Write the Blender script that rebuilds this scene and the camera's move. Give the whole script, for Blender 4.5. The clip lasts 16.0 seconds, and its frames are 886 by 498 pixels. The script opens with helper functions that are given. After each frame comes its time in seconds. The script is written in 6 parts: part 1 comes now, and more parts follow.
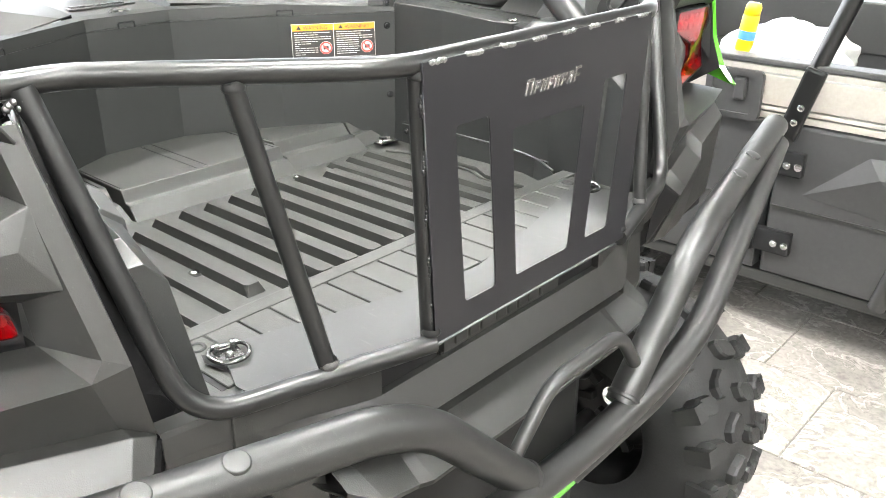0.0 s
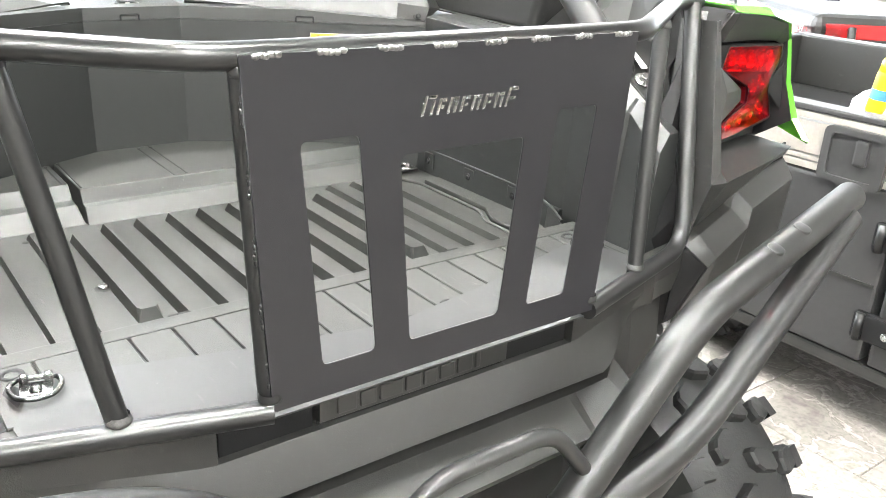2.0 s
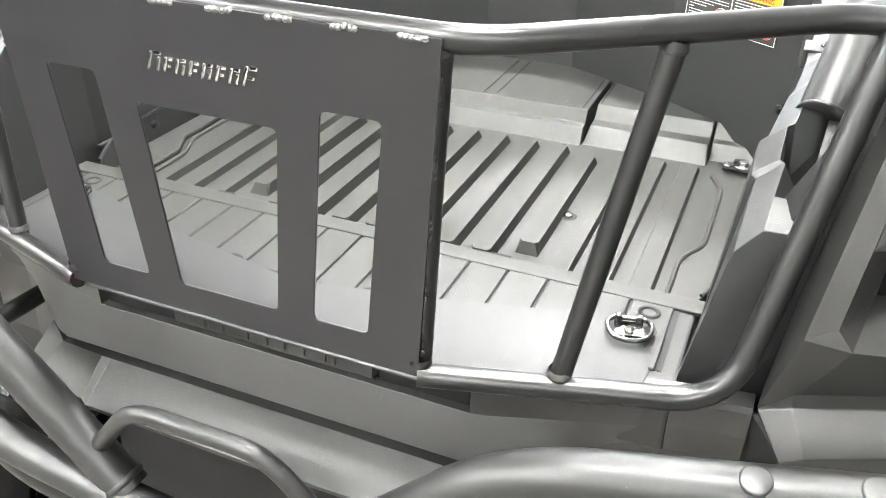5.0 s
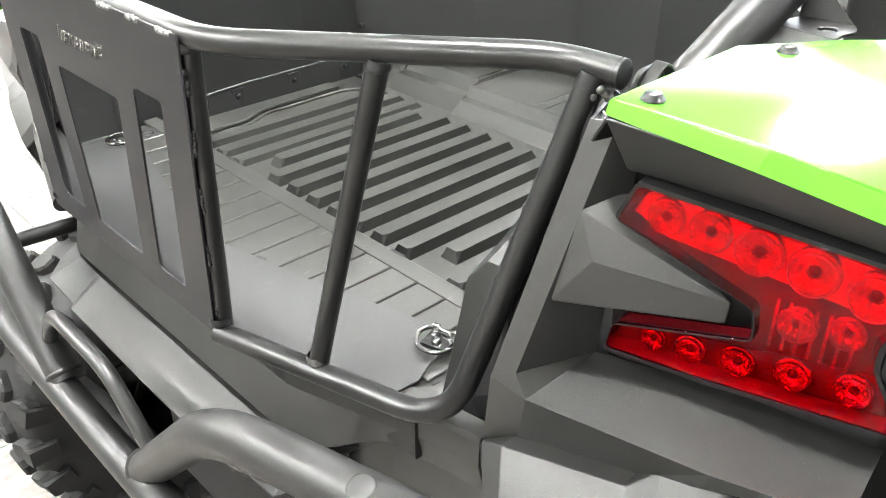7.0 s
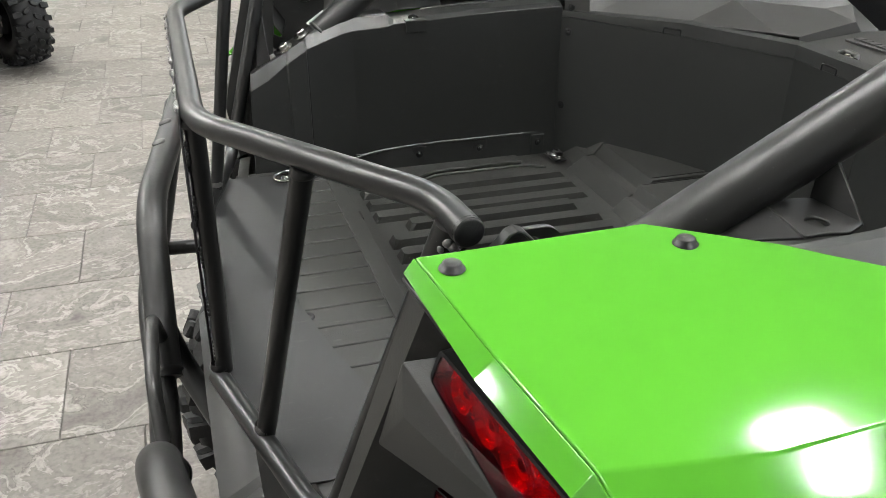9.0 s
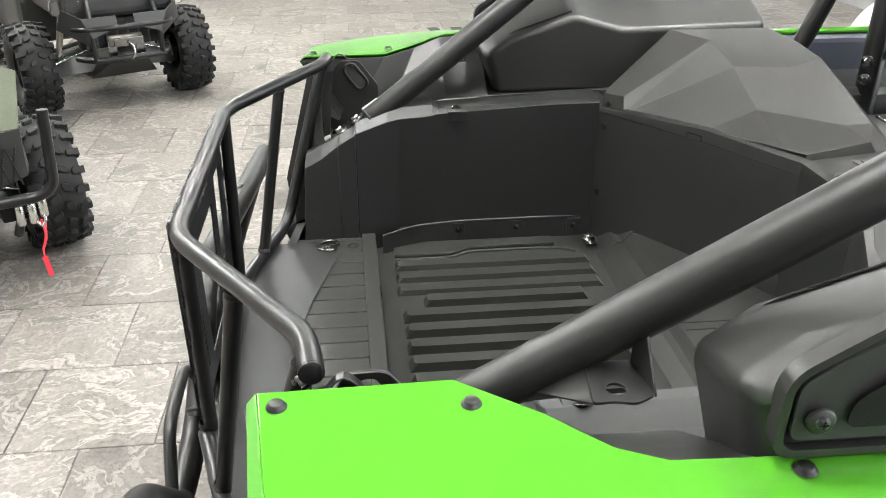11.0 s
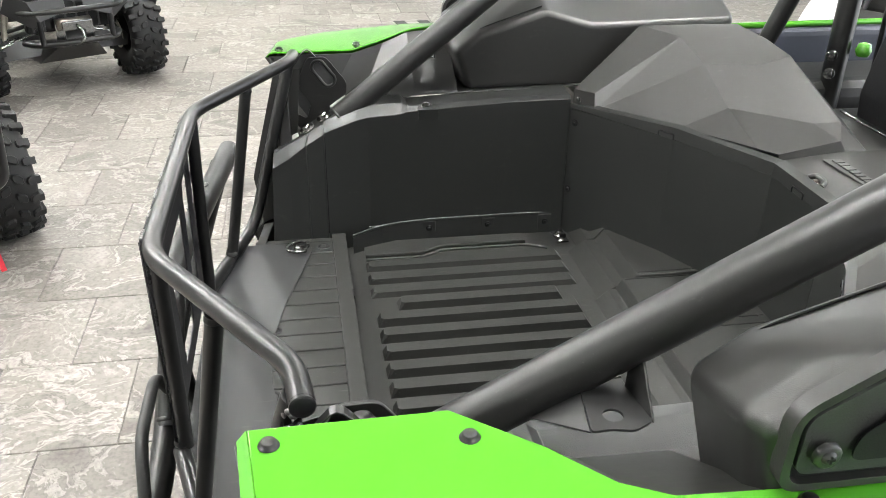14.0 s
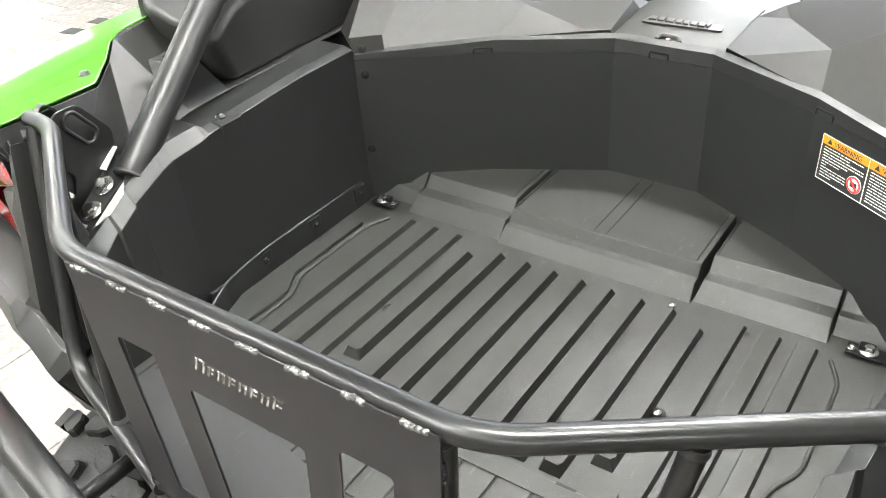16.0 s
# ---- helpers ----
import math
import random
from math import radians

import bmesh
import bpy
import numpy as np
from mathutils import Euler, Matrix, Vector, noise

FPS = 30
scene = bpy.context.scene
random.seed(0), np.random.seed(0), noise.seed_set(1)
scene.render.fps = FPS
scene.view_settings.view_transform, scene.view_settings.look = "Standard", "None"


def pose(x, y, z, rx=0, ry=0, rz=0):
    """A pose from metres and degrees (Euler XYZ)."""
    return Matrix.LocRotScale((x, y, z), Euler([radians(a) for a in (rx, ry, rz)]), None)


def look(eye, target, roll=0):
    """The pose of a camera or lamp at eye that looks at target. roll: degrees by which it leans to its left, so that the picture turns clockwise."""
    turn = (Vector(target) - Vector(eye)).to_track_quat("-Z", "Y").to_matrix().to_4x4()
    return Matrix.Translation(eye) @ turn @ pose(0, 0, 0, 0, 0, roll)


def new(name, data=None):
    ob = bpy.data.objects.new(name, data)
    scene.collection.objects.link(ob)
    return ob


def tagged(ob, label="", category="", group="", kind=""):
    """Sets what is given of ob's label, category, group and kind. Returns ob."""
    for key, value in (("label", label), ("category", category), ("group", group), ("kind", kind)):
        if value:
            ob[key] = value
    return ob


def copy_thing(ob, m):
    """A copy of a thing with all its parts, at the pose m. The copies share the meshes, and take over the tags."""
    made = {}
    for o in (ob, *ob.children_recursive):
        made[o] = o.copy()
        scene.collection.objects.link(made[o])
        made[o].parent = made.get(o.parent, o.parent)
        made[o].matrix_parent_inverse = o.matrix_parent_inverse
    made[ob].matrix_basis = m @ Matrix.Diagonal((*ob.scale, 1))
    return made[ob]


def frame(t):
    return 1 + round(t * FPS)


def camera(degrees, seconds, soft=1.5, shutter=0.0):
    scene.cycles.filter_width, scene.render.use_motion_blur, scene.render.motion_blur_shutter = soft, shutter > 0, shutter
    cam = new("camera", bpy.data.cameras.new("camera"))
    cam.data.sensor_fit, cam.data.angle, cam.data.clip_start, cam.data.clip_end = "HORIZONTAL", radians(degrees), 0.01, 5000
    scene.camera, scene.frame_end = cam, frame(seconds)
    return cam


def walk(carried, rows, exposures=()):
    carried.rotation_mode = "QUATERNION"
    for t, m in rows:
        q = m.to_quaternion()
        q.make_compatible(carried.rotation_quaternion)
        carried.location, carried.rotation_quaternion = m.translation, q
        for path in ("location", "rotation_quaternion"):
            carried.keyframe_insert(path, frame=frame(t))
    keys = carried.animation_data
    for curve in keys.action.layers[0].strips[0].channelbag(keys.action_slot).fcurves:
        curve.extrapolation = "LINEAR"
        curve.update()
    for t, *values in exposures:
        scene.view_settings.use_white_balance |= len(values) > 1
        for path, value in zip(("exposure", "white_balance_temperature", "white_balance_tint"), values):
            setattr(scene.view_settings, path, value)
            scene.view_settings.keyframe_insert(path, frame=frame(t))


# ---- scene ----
cam = camera(55.4, 16.0, 0.85)
PATH = [
    (0, (-0.906, -0.62, 1.648), (0.46, 0.592, 0.833), 0.1),
    (0.5, (-0.76, -0.721, 1.601), (0.549, 0.578, 0.827), 1.2),
    (1, (-0.629, -0.748, 1.571), (0.581, 0.655, 0.819), 2.1),
    (1.5, (-0.591, -0.752, 1.558), (0.582, 0.701, 0.841), 2.3),
    (2, (-0.537, -0.67, 1.581), (0.598, 0.799, 0.838), 2.9),
    (2.5, (-0.419, -0.645, 1.611), (0.576, 0.883, 0.79), 2.2),
    (3, (-0.225, -0.67, 1.629), (0.401, 0.994, 0.713), 2.3),
    (3.2, (-0.169, -0.673, 1.632), (0.33, 1.029, 0.708), 2.2),
    (5.3, (0.588, -0.591, 1.664), (-0.154, 0.961, 0.643), 0.6),
    (5.5, (0.629, -0.555, 1.657), (-0.149, 0.984, 0.644), 0.3),
    (6, (0.72, -0.454, 1.663), (-0.202, 1.004, 0.651), -0.3),
    (6.5, (0.812, -0.401, 1.672), (-0.264, 0.944, 0.656), -0.7),
    (7, (0.981, -0.36, 1.689), (-0.267, 0.828, 0.674), 0.0),
    (7.5, (1.105, -0.32, 1.705), (-0.259, 0.754, 0.712), -0.4),
    (8, (1.137, -0.26, 1.705), (-0.35, 0.668, 0.742), -0.6),
    (8.5, (1.108, -0.133, 1.707), (-0.465, 0.659, 0.76), 0.5),
    (9, (1.137, 0.0, 1.749), (-0.546, 0.547, 0.818), 0.7),
    (9.5, (1.224, 0.147, 1.817), (-0.525, 0.464, 0.899), 2.1),
    (10, (1.286, 0.238, 1.863), (-0.499, 0.446, 0.986), 0.5),
    (10.2, (1.297, 0.261, 1.877), (-0.497, 0.445, 1.011), 0.3),
    (12.3, (1.222, 0.195, 1.963), (-0.522, 0.464, 1.021), 0.2),
    (12.5, (1.221, 0.197, 1.96), (-0.523, 0.474, 1.021), 0.3),
    (13, (1.221, 0.205, 1.959), (-0.52, 0.489, 1.015), 0.5),
    (13.5, (1.236, 0.215, 1.962), (-0.505, 0.506, 1.02), 0.9),
    (14, (1.232, 0.211, 1.955), (-0.51, 0.513, 1.021), 1.0),
    (14.5, (1.151, 0.05, 1.97), (-0.536, 0.593, 1.043), 0.3),
    (15, (1.006, -0.151, 1.98), (-0.474, 0.72, 0.955), -2.2),
    (15.5, (0.798, -0.249, 1.982), (-0.487, 0.858, 0.921), -4.6),
    (16, (0.538, -0.371, 1.955), (-0.458, 0.957, 0.839), -4.2),
]
EXPO = [(0.0, 1.84), (1.5, 2.0), (2.5, 1.95), (3.2, 2.02), (5.5, 2.02), (6.5, 2.05), (7.2, 1.55), (8.0, 0.66), (8.5, 0.5), (9.0, 0.11), (9.5, 0.06), (10.0, 0.29), (12.5, 0.62), (13.0, 0.62), (14.5, 0.66), (15.2, 0.85), (16.0, 1.22)]
walk(cam, [(t, look(e, a, r)) for t, e, a, r in PATH], EXPO)

G = 1.12        # height of the tailgate's lower edge over the floor

# ---------------- light ----------------
world = bpy.data.worlds.new("world")
scene.world = world
world.use_nodes = True
wn = world.node_tree.nodes
sky = wn.new("ShaderNodeTexSky")
sky.sky_type, sky.sun_disc = "NISHITA", False
sky.sun_elevation, sky.sun_rotation = radians(40), radians(-60)
wn["Background"].inputs["Strength"].default_value = 0.1
world.node_tree.links.new(sky.outputs[0], wn["Background"].inputs["Color"])


def area(name, m, sx, sy, watts, colour):
    d = bpy.data.lights.new(name, "AREA")
    d.shape, d.size, d.size_y, d.energy, d.color = "RECTANGLE", sx, sy, watts, colour
    ob = new(name, d)
    ob.matrix_world = m
    return ob


# daylight in the glass fronts of the showroom
area("window_light_front", look((0.6, 6.38, 2.45), (0.6, 0, 1.2)), 11.6, 4.2, 440, (0.94, 0.97, 1.0))
area("window_light_east", look((7.05, 3.4, 1.78), (0, 3.4, 1.78)), 4.3, 2.8, 85, (0.94, 0.97, 1.0))
# unseen side lamp, added so that the air box's top reflects it
area("fill_light_side", look((-10.85, 4.2, 2.2), (0, 4.2, 1.6)), 3.4, 3.4, 60, (0.94, 0.97, 1.0))


# ---------------- materials ----------------
def mat(name, colour, rough=0.5, metal=0.0, spec=0.5, coat=0.0, bump=0.0, bump_scale=400.0, vary=0.0, vary_scale=6.0, rough_vary=0.0, trans=0.0, ior=1.5, dust=0.0):
    m = bpy.data.materials.new(name)
    m.use_nodes = True
    nt = m.node_tree
    N, L = nt.nodes, nt.links
    b = N["Principled BSDF"]
    b.inputs["Base Color"].default_value = (*colour, 1)
    b.inputs["Roughness"].default_value = rough
    b.inputs["Metallic"].default_value = metal
    b.inputs["Specular IOR Level"].default_value = spec
    b.inputs["Coat Weight"].default_value = coat
    b.inputs["Coat Roughness"].default_value = 0.06
    b.inputs["Transmission Weight"].default_value = trans
    b.inputs["IOR"].default_value = ior
    tc = N.new("ShaderNodeTexCoord")
    if vary or rough_vary:
        n = N.new("ShaderNodeTexNoise")
        n.inputs["Scale"].default_value, n.inputs["Detail"].default_value, n.inputs["Roughness"].default_value = vary_scale, 8, 0.65
        L.new(tc.outputs["Object"], n.inputs["Vector"])
        n2 = N.new("ShaderNodeTexNoise")
        n2.inputs["Scale"].default_value, n2.inputs["Detail"].default_value = vary_scale * 14, 6
        L.new(tc.outputs["Object"], n2.inputs["Vector"])
        add = N.new("ShaderNodeMath")
        add.operation = "ADD"
        L.new(n.outputs["Fac"], add.inputs[0])
        L.new(n2.outputs["Fac"], add.inputs[1])
        if vary:
            r = N.new("ShaderNodeMapRange")
            r.inputs["From Min"].default_value, r.inputs["From Max"].default_value = 0.6, 1.4
            r.inputs["To Min"].default_value, r.inputs["To Max"].default_value = 1 - vary, 1 + vary
            L.new(add.outputs[0], r.inputs["Value"])
            mul = N.new("ShaderNodeVectorMath")
            mul.operation = "SCALE"
            mul.inputs[0].default_value = colour
            L.new(r.outputs[0], mul.inputs["Scale"])
            L.new(mul.outputs[0], b.inputs["Base Color"])
        if rough_vary:
            r = N.new("ShaderNodeMapRange")
            r.inputs["From Min"].default_value, r.inputs["From Max"].default_value = 0.6, 1.4
            r.inputs["To Min"].default_value, r.inputs["To Max"].default_value = max(0.03, rough - rough_vary), rough + rough_vary
            L.new(add.outputs[0], r.inputs["Value"])
            L.new(r.outputs[0], b.inputs["Roughness"])
    if dust:
        # fine dust and scuffs that lift the colour in small specks and streaks
        st = N.new("ShaderNodeVectorMath")
        st.operation = "MULTIPLY"
        st.inputs[1].default_value = (160.0, 22.0, 60.0)
        L.new(tc.outputs["Object"], st.inputs[0])
        d1, d2 = N.new("ShaderNodeTexNoise"), N.new("ShaderNodeTexNoise")
        d1.inputs["Scale"].default_value, d1.inputs["Detail"].default_value = 330.0, 2
        d2.inputs["Scale"].default_value, d2.inputs["Detail"].default_value = 1.0, 4
        L.new(tc.outputs["Object"], d1.inputs["Vector"])
        L.new(st.outputs[0], d2.inputs["Vector"])
        mx = N.new("ShaderNodeMath")
        mx.operation = "MAXIMUM"
        for nd, lo, hi, k in ((d1, 0.69, 0.78, 0), (d2, 0.66, 0.80, 1)):
            q = N.new("ShaderNodeMapRange")
            q.inputs["From Min"].default_value, q.inputs["From Max"].default_value = lo, hi
            q.inputs["To Max"].default_value = dust if k == 0 else dust * 0.5
            L.new(nd.outputs["Fac"], q.inputs["Value"])
            L.new(q.outputs[0], mx.inputs[k])
        mixd = N.new("ShaderNodeMix")
        mixd.data_type = "RGBA"
        mixd.inputs[6].default_value = (*colour, 1)
        if b.inputs["Base Color"].links:
            L.new(b.inputs["Base Color"].links[0].from_socket, mixd.inputs[6])
        mixd.inputs[7].default_value = (0.20, 0.19, 0.175, 1)
        L.new(mx.outputs[0], mixd.inputs[0])
        L.new(mixd.outputs[2], b.inputs["Base Color"])
    if bump:
        n = N.new("ShaderNodeTexNoise")
        n.inputs["Scale"].default_value, n.inputs["Detail"].default_value = bump_scale, 3
        L.new(tc.outputs["Object"], n.inputs["Vector"])
        bp = N.new("ShaderNodeBump")
        bp.inputs["Strength"].default_value, bp.inputs["Distance"].default_value = bump, 0.001
        L.new(n.outputs["Fac"], bp.inputs["Height"])
        L.new(bp.outputs[0], b.inputs["Normal"])
    return m


PLASTIC = mat("moulded_black_plastic", (0.0128, 0.0128, 0.0122), 0.41, spec=0.62, bump=0.16, bump_scale=700, vary=0.18, vary_scale=5, rough_vary=0.025, dust=0.18)
LINER = mat("bed_liner_plastic", (0.0125, 0.0128, 0.0116), 0.53, spec=0.49, bump=0.4, bump_scale=620, vary=0.2, vary_scale=7, rough_vary=0.03, dust=0.5)
WALLP = mat("bed_wall_plastic", (0.0088, 0.0096, 0.0092), 0.44, spec=0.58, bump=0.3, bump_scale=620, vary=0.15, vary_scale=4, rough_vary=0.025)
SIDEP = mat("bed_side_plastic", (0.0096, 0.0104, 0.0102), 0.42, spec=0.58, bump=0.3, bump_scale=620, vary=0.17, vary_scale=4, rough_vary=0.03, dust=0.18)
COVER = mat("engine_cover_plastic", (0.0165, 0.0164, 0.0155), 0.48, spec=0.40, bump=0.22, bump_scale=620, vary=0.16, vary_scale=5, rough_vary=0.025, dust=0.22)
TUBE = mat("satin_black_powder_coat", (0.0058, 0.0058, 0.0059), 0.315, spec=0.46, bump=0.05, bump_scale=900, vary=0.12, vary_scale=4, rough_vary=0.012, dust=0.08)
BUMP = mat("textured_black_powder_coat", (0.0095, 0.0095, 0.0094), 0.42, spec=0.46, bump=0.10, bump_scale=850, vary=0.14, vary_scale=5, rough_vary=0.03, dust=0.2)
SHEET = mat("powder_coated_sheet", (0.0068, 0.0066, 0.0082), 0.37, spec=0.40, bump=0.15, bump_scale=900, vary=0.12, vary_scale=6, rough_vary=0.015)
PLATE = mat("grey_sheet_plate", (0.0185, 0.0192, 0.0198), 0.48, spec=0.44, bump=0.12, bump_scale=800, vary=0.12, vary_scale=5, rough_vary=0.025, dust=0.3)
GREEN = mat("gloss_lime_plastic", (0.060, 0.246, 0.0180), 0.10, coat=0.4, bump=0.02, bump_scale=60, vary=0.04, vary_scale=3)
ZINC = mat("zinc_plated_steel", (0.62, 0.62, 0.60), 0.26, metal=1.0, bump=0.1, bump_scale=300, vary=0.2, vary_scale=40)
ZINCD = mat("tie_down_zinc", (0.19, 0.19, 0.187), 0.20, metal=1.0, bump=0.15, bump_scale=260, vary=0.25, vary_scale=30)
STEEL = mat("worn_steel", (0.40, 0.37, 0.33), 0.36, metal=1.0, bump=0.2, bump_scale=200, vary=0.35, vary_scale=20)
WELD = mat("weld_bead", (0.15, 0.148, 0.145), 0.40, metal=0.8, bump=0.6, bump_scale=260, vary=0.4, vary_scale=60)
RUBBER = mat("tyre_rubber", (0.012, 0.012, 0.0122), 0.62, spec=0.3, bump=0.5, bump_scale=160, vary=0.3, vary_scale=14, rough_vary=0.1)
# black plastic parts, and shade put as colour into gaps, grooves, slots and holes
DARK = mat("dark_plastic_and_shade", (0.005, 0.005, 0.0055), 0.6, spec=0.25, bump=0.3, bump_scale=500, vary=0.2)
LENS = mat("red_lens", (0.82, 0.005, 0.030), 0.01, trans=1.0, ior=1.26)
LEDM = mat("led_reflector", (0.95, 0.80, 0.85), 0.08, metal=1.0, bump=0.35, bump_scale=300, vary=0.35, vary_scale=60)
LEDR = mat("red_reflector_cup", (0.85, 0.09, 0.10), 0.10, metal=0.85, bump=0.35, bump_scale=260, vary=0.35, vary_scale=60)
CARRIER = mat("bright_red_carrier", (0.52, 0.010, 0.016), 0.3, bump=0.1, bump_scale=120, vary=0.25, vary_scale=40)
LAMPBACK = mat("lamp_back_red", (0.085, 0.004, 0.006), 0.25, metal=0.2, bump=0.25, bump_scale=150, vary=0.35, vary_scale=26)
WHITE = mat("white_print", (0.50, 0.50, 0.485), 0.45, vary=0.03)
ORANGE = mat("orange_print", (0.68, 0.22, 0.012), 0.45, vary=0.03)
REDP = mat("red_print", (0.70, 0.05, 0.04), 0.45, vary=0.03)
LABELB = mat("black_print", (0.02, 0.02, 0.02), 0.4, vary=0.05)
SEATM = mat("black_vinyl", (0.0038, 0.0038, 0.0045), 0.5, spec=0.22, bump=0.5, bump_scale=260, vary=0.15)
GREYP = mat("grey_moulded_panel", (0.024, 0.024, 0.0245), 0.45, bump=0.3, bump_scale=500, vary=0.15, vary_scale=4)
ALU = mat("champagne_aluminium", (0.36, 0.335, 0.305), 0.38, metal=0.5, bump=0.1, bump_scale=200, vary=0.1)
RED = mat("gloss_red_plastic", (0.33, 0.012, 0.014), 0.2, coat=0.5, vary=0.05)
YELLOW = mat("yellow_bottle_plastic", (0.66, 0.47, 0.012), 0.3, vary=0.06)
BLUE = mat("blue_print", (0.04, 0.16, 0.45), 0.4, vary=0.05)
BAG = mat("white_plastic_bag", (0.60, 0.60, 0.585), 0.35, bump=1.0, bump_scale=30, vary=0.05)
STRAP = mat("red_webbing", (0.60, 0.03, 0.05), 0.7, bump=0.8, bump_scale=500, vary=0.15)
PAINT = mat("white_wall_paint", (0.30, 0.297, 0.29), 0.7, bump=0.2, bump_scale=90, vary=0.04, vary_scale=2)
CEIL = mat("grey_ceiling_paint", (0.14, 0.14, 0.14), 0.8, bump=0.2, bump_scale=60, vary=0.06, vary_scale=2)
GLASS = mat("window_glass", (1, 1, 1), 0.02, trans=1.0, ior=1.45)
GROUT = mat("grout", (0.13, 0.122, 0.113), 0.85, bump=0.5, bump_scale=300, vary=0.15, vary_scale=10)
OLIVE = mat("olive_green_plastic", (0.07, 0.085, 0.045), 0.4, bump=0.2, bump_scale=300, vary=0.25, vary_scale=9)
TEAL = mat("blue_grey_panel", (0.020, 0.024, 0.036), 0.4, vary=0.1)


def tile_material():
    m = bpy.data.materials.new("marbled_porcelain_tile")
    m.use_nodes = True
    N, L = m.node_tree.nodes, m.node_tree.links
    b = N["Principled BSDF"]
    geo, info = N.new("ShaderNodeNewGeometry"), N.new("ShaderNodeObjectInfo")
    # each tile takes its own cut of the stone
    off = N.new("ShaderNodeVectorMath")
    off.operation = "MULTIPLY_ADD"
    rnd = N.new("ShaderNodeMath")
    rnd.operation = "ADD"
    L.new(info.outputs["Random"], rnd.inputs[0])
    L.new(geo.outputs["Random Per Island"], rnd.inputs[1])
    comb = N.new("ShaderNodeCombineXYZ")
    for i, k in enumerate((13.0, 29.0, 7.0)):
        q = N.new("ShaderNodeMath")
        q.operation = "MULTIPLY"
        q.inputs[1].default_value = k
        L.new(rnd.outputs[0], q.inputs[0])
        L.new(q.outputs[0], comb.inputs[i])
    off.inputs[1].default_value = (1.0, 1.0, 1.0)
    L.new(geo.outputs["Position"], off.inputs[0])
    L.new(comb.outputs[0], off.inputs[2])
    warp = N.new("ShaderNodeTexNoise")
    warp.inputs["Scale"].default_value, warp.inputs["Detail"].default_value = 3.0, 5
    L.new(off.outputs[0], warp.inputs["Vector"])
    mad = N.new("ShaderNodeVectorMath")
    mad.operation = "MULTIPLY_ADD"
    mad.inputs[1].default_value = (0.35, 0.35, 0.35)
    L.new(warp.outputs["Color"], mad.inputs[0])
    L.new(off.outputs[0], mad.inputs[2])
    # bands that run along one way of the room, folded by the warp
    stretch = N.new("ShaderNodeVectorMath")
    stretch.operation = "MULTIPLY"
    stretch.inputs[1].default_value = (2.3, 1.35, 2.0)
    L.new(mad.outputs[0], stretch.inputs[0])
    veins = N.new("ShaderNodeTexNoise")
    veins.inputs["Scale"].default_value, veins.inputs["Detail"].default_value, veins.inputs["Roughness"].default_value = 1.7, 8, 0.60
    veins.inputs["Distortion"].default_value = 0.6
    L.new(stretch.outputs[0], veins.inputs["Vector"])
    ramp = N.new("ShaderNodeValToRGB")
    e = ramp.color_ramp.elements
    e[0].position, e[0].color = 0.27, (0.115, 0.105, 0.097, 1)
    e[1].position, e[1].color = 0.76, (0.43, 0.404, 0.375, 1)
    for p, c in ((0.37, (0.205, 0.189, 0.173)), (0.428, (0.262, 0.243, 0.222)), (0.436, (0.150, 0.136, 0.124)), (0.446, (0.300, 0.279, 0.256)), (0.478, (0.44, 0.415, 0.387)), (0.488, (0.245, 0.226, 0.206)),
                 (0.545, (0.285, 0.264, 0.241)), (0.552, (0.385, 0.361, 0.335)), (0.575, (0.270, 0.250, 0.229)), (0.64, (0.315, 0.292, 0.268))):
        k = e.new(p)
        k.color = (*c, 1)
    L.new(veins.outputs["Fac"], ramp.inputs[0])
    spots = N.new("ShaderNodeTexNoise")
    spots.inputs["Scale"].default_value, spots.inputs["Detail"].default_value = 55, 4
    L.new(off.outputs[0], spots.inputs["Vector"])
    pit = N.new("ShaderNodeMapRange")
    pit.inputs["From Min"].default_value, pit.inputs["From Max"].default_value = 0.30, 0.55
    pit.inputs["To Min"].default_value, pit.inputs["To Max"].default_value = 0.72, 1.0
    L.new(spots.outputs["Fac"], pit.inputs["Value"])
    tone = N.new("ShaderNodeMapRange")
    tone.inputs["To Min"].default_value, tone.inputs["To Max"].default_value = 0.56, 0.74
    frac = N.new("ShaderNodeMath")
    frac.operation = "FRACT"
    L.new(rnd.outputs[0], frac.inputs[0])
    L.new(frac.outputs[0], tone.inputs["Value"])
    mm = N.new("ShaderNodeMath")
    mm.operation = "MULTIPLY"
    L.new(pit.outputs[0], mm.inputs[0])
    L.new(tone.outputs[0], mm.inputs[1])
    sc = N.new("ShaderNodeVectorMath")
    sc.operation = "SCALE"
    L.new(ramp.outputs[0], sc.inputs[0])
    L.new(mm.outputs[0], sc.inputs["Scale"])
    L.new(sc.outputs[0], b.inputs["Base Color"])
    rr = N.new("ShaderNodeMapRange")
    rr.inputs["To Min"].default_value, rr.inputs["To Max"].default_value = 0.40, 0.58
    L.new(veins.outputs["Fac"], rr.inputs["Value"])
    L.new(rr.outputs[0], b.inputs["Roughness"])
    b.inputs["Specular IOR Level"].default_value = 0.22
    bp = N.new("ShaderNodeBump")
    bp.inputs["Strength"].default_value, bp.inputs["Distance"].default_value = 0.25, 0.002
    L.new(veins.outputs["Fac"], bp.inputs["Height"])
    L.new(bp.outputs[0], b.inputs["Normal"])
    return m


TILE = tile_material()


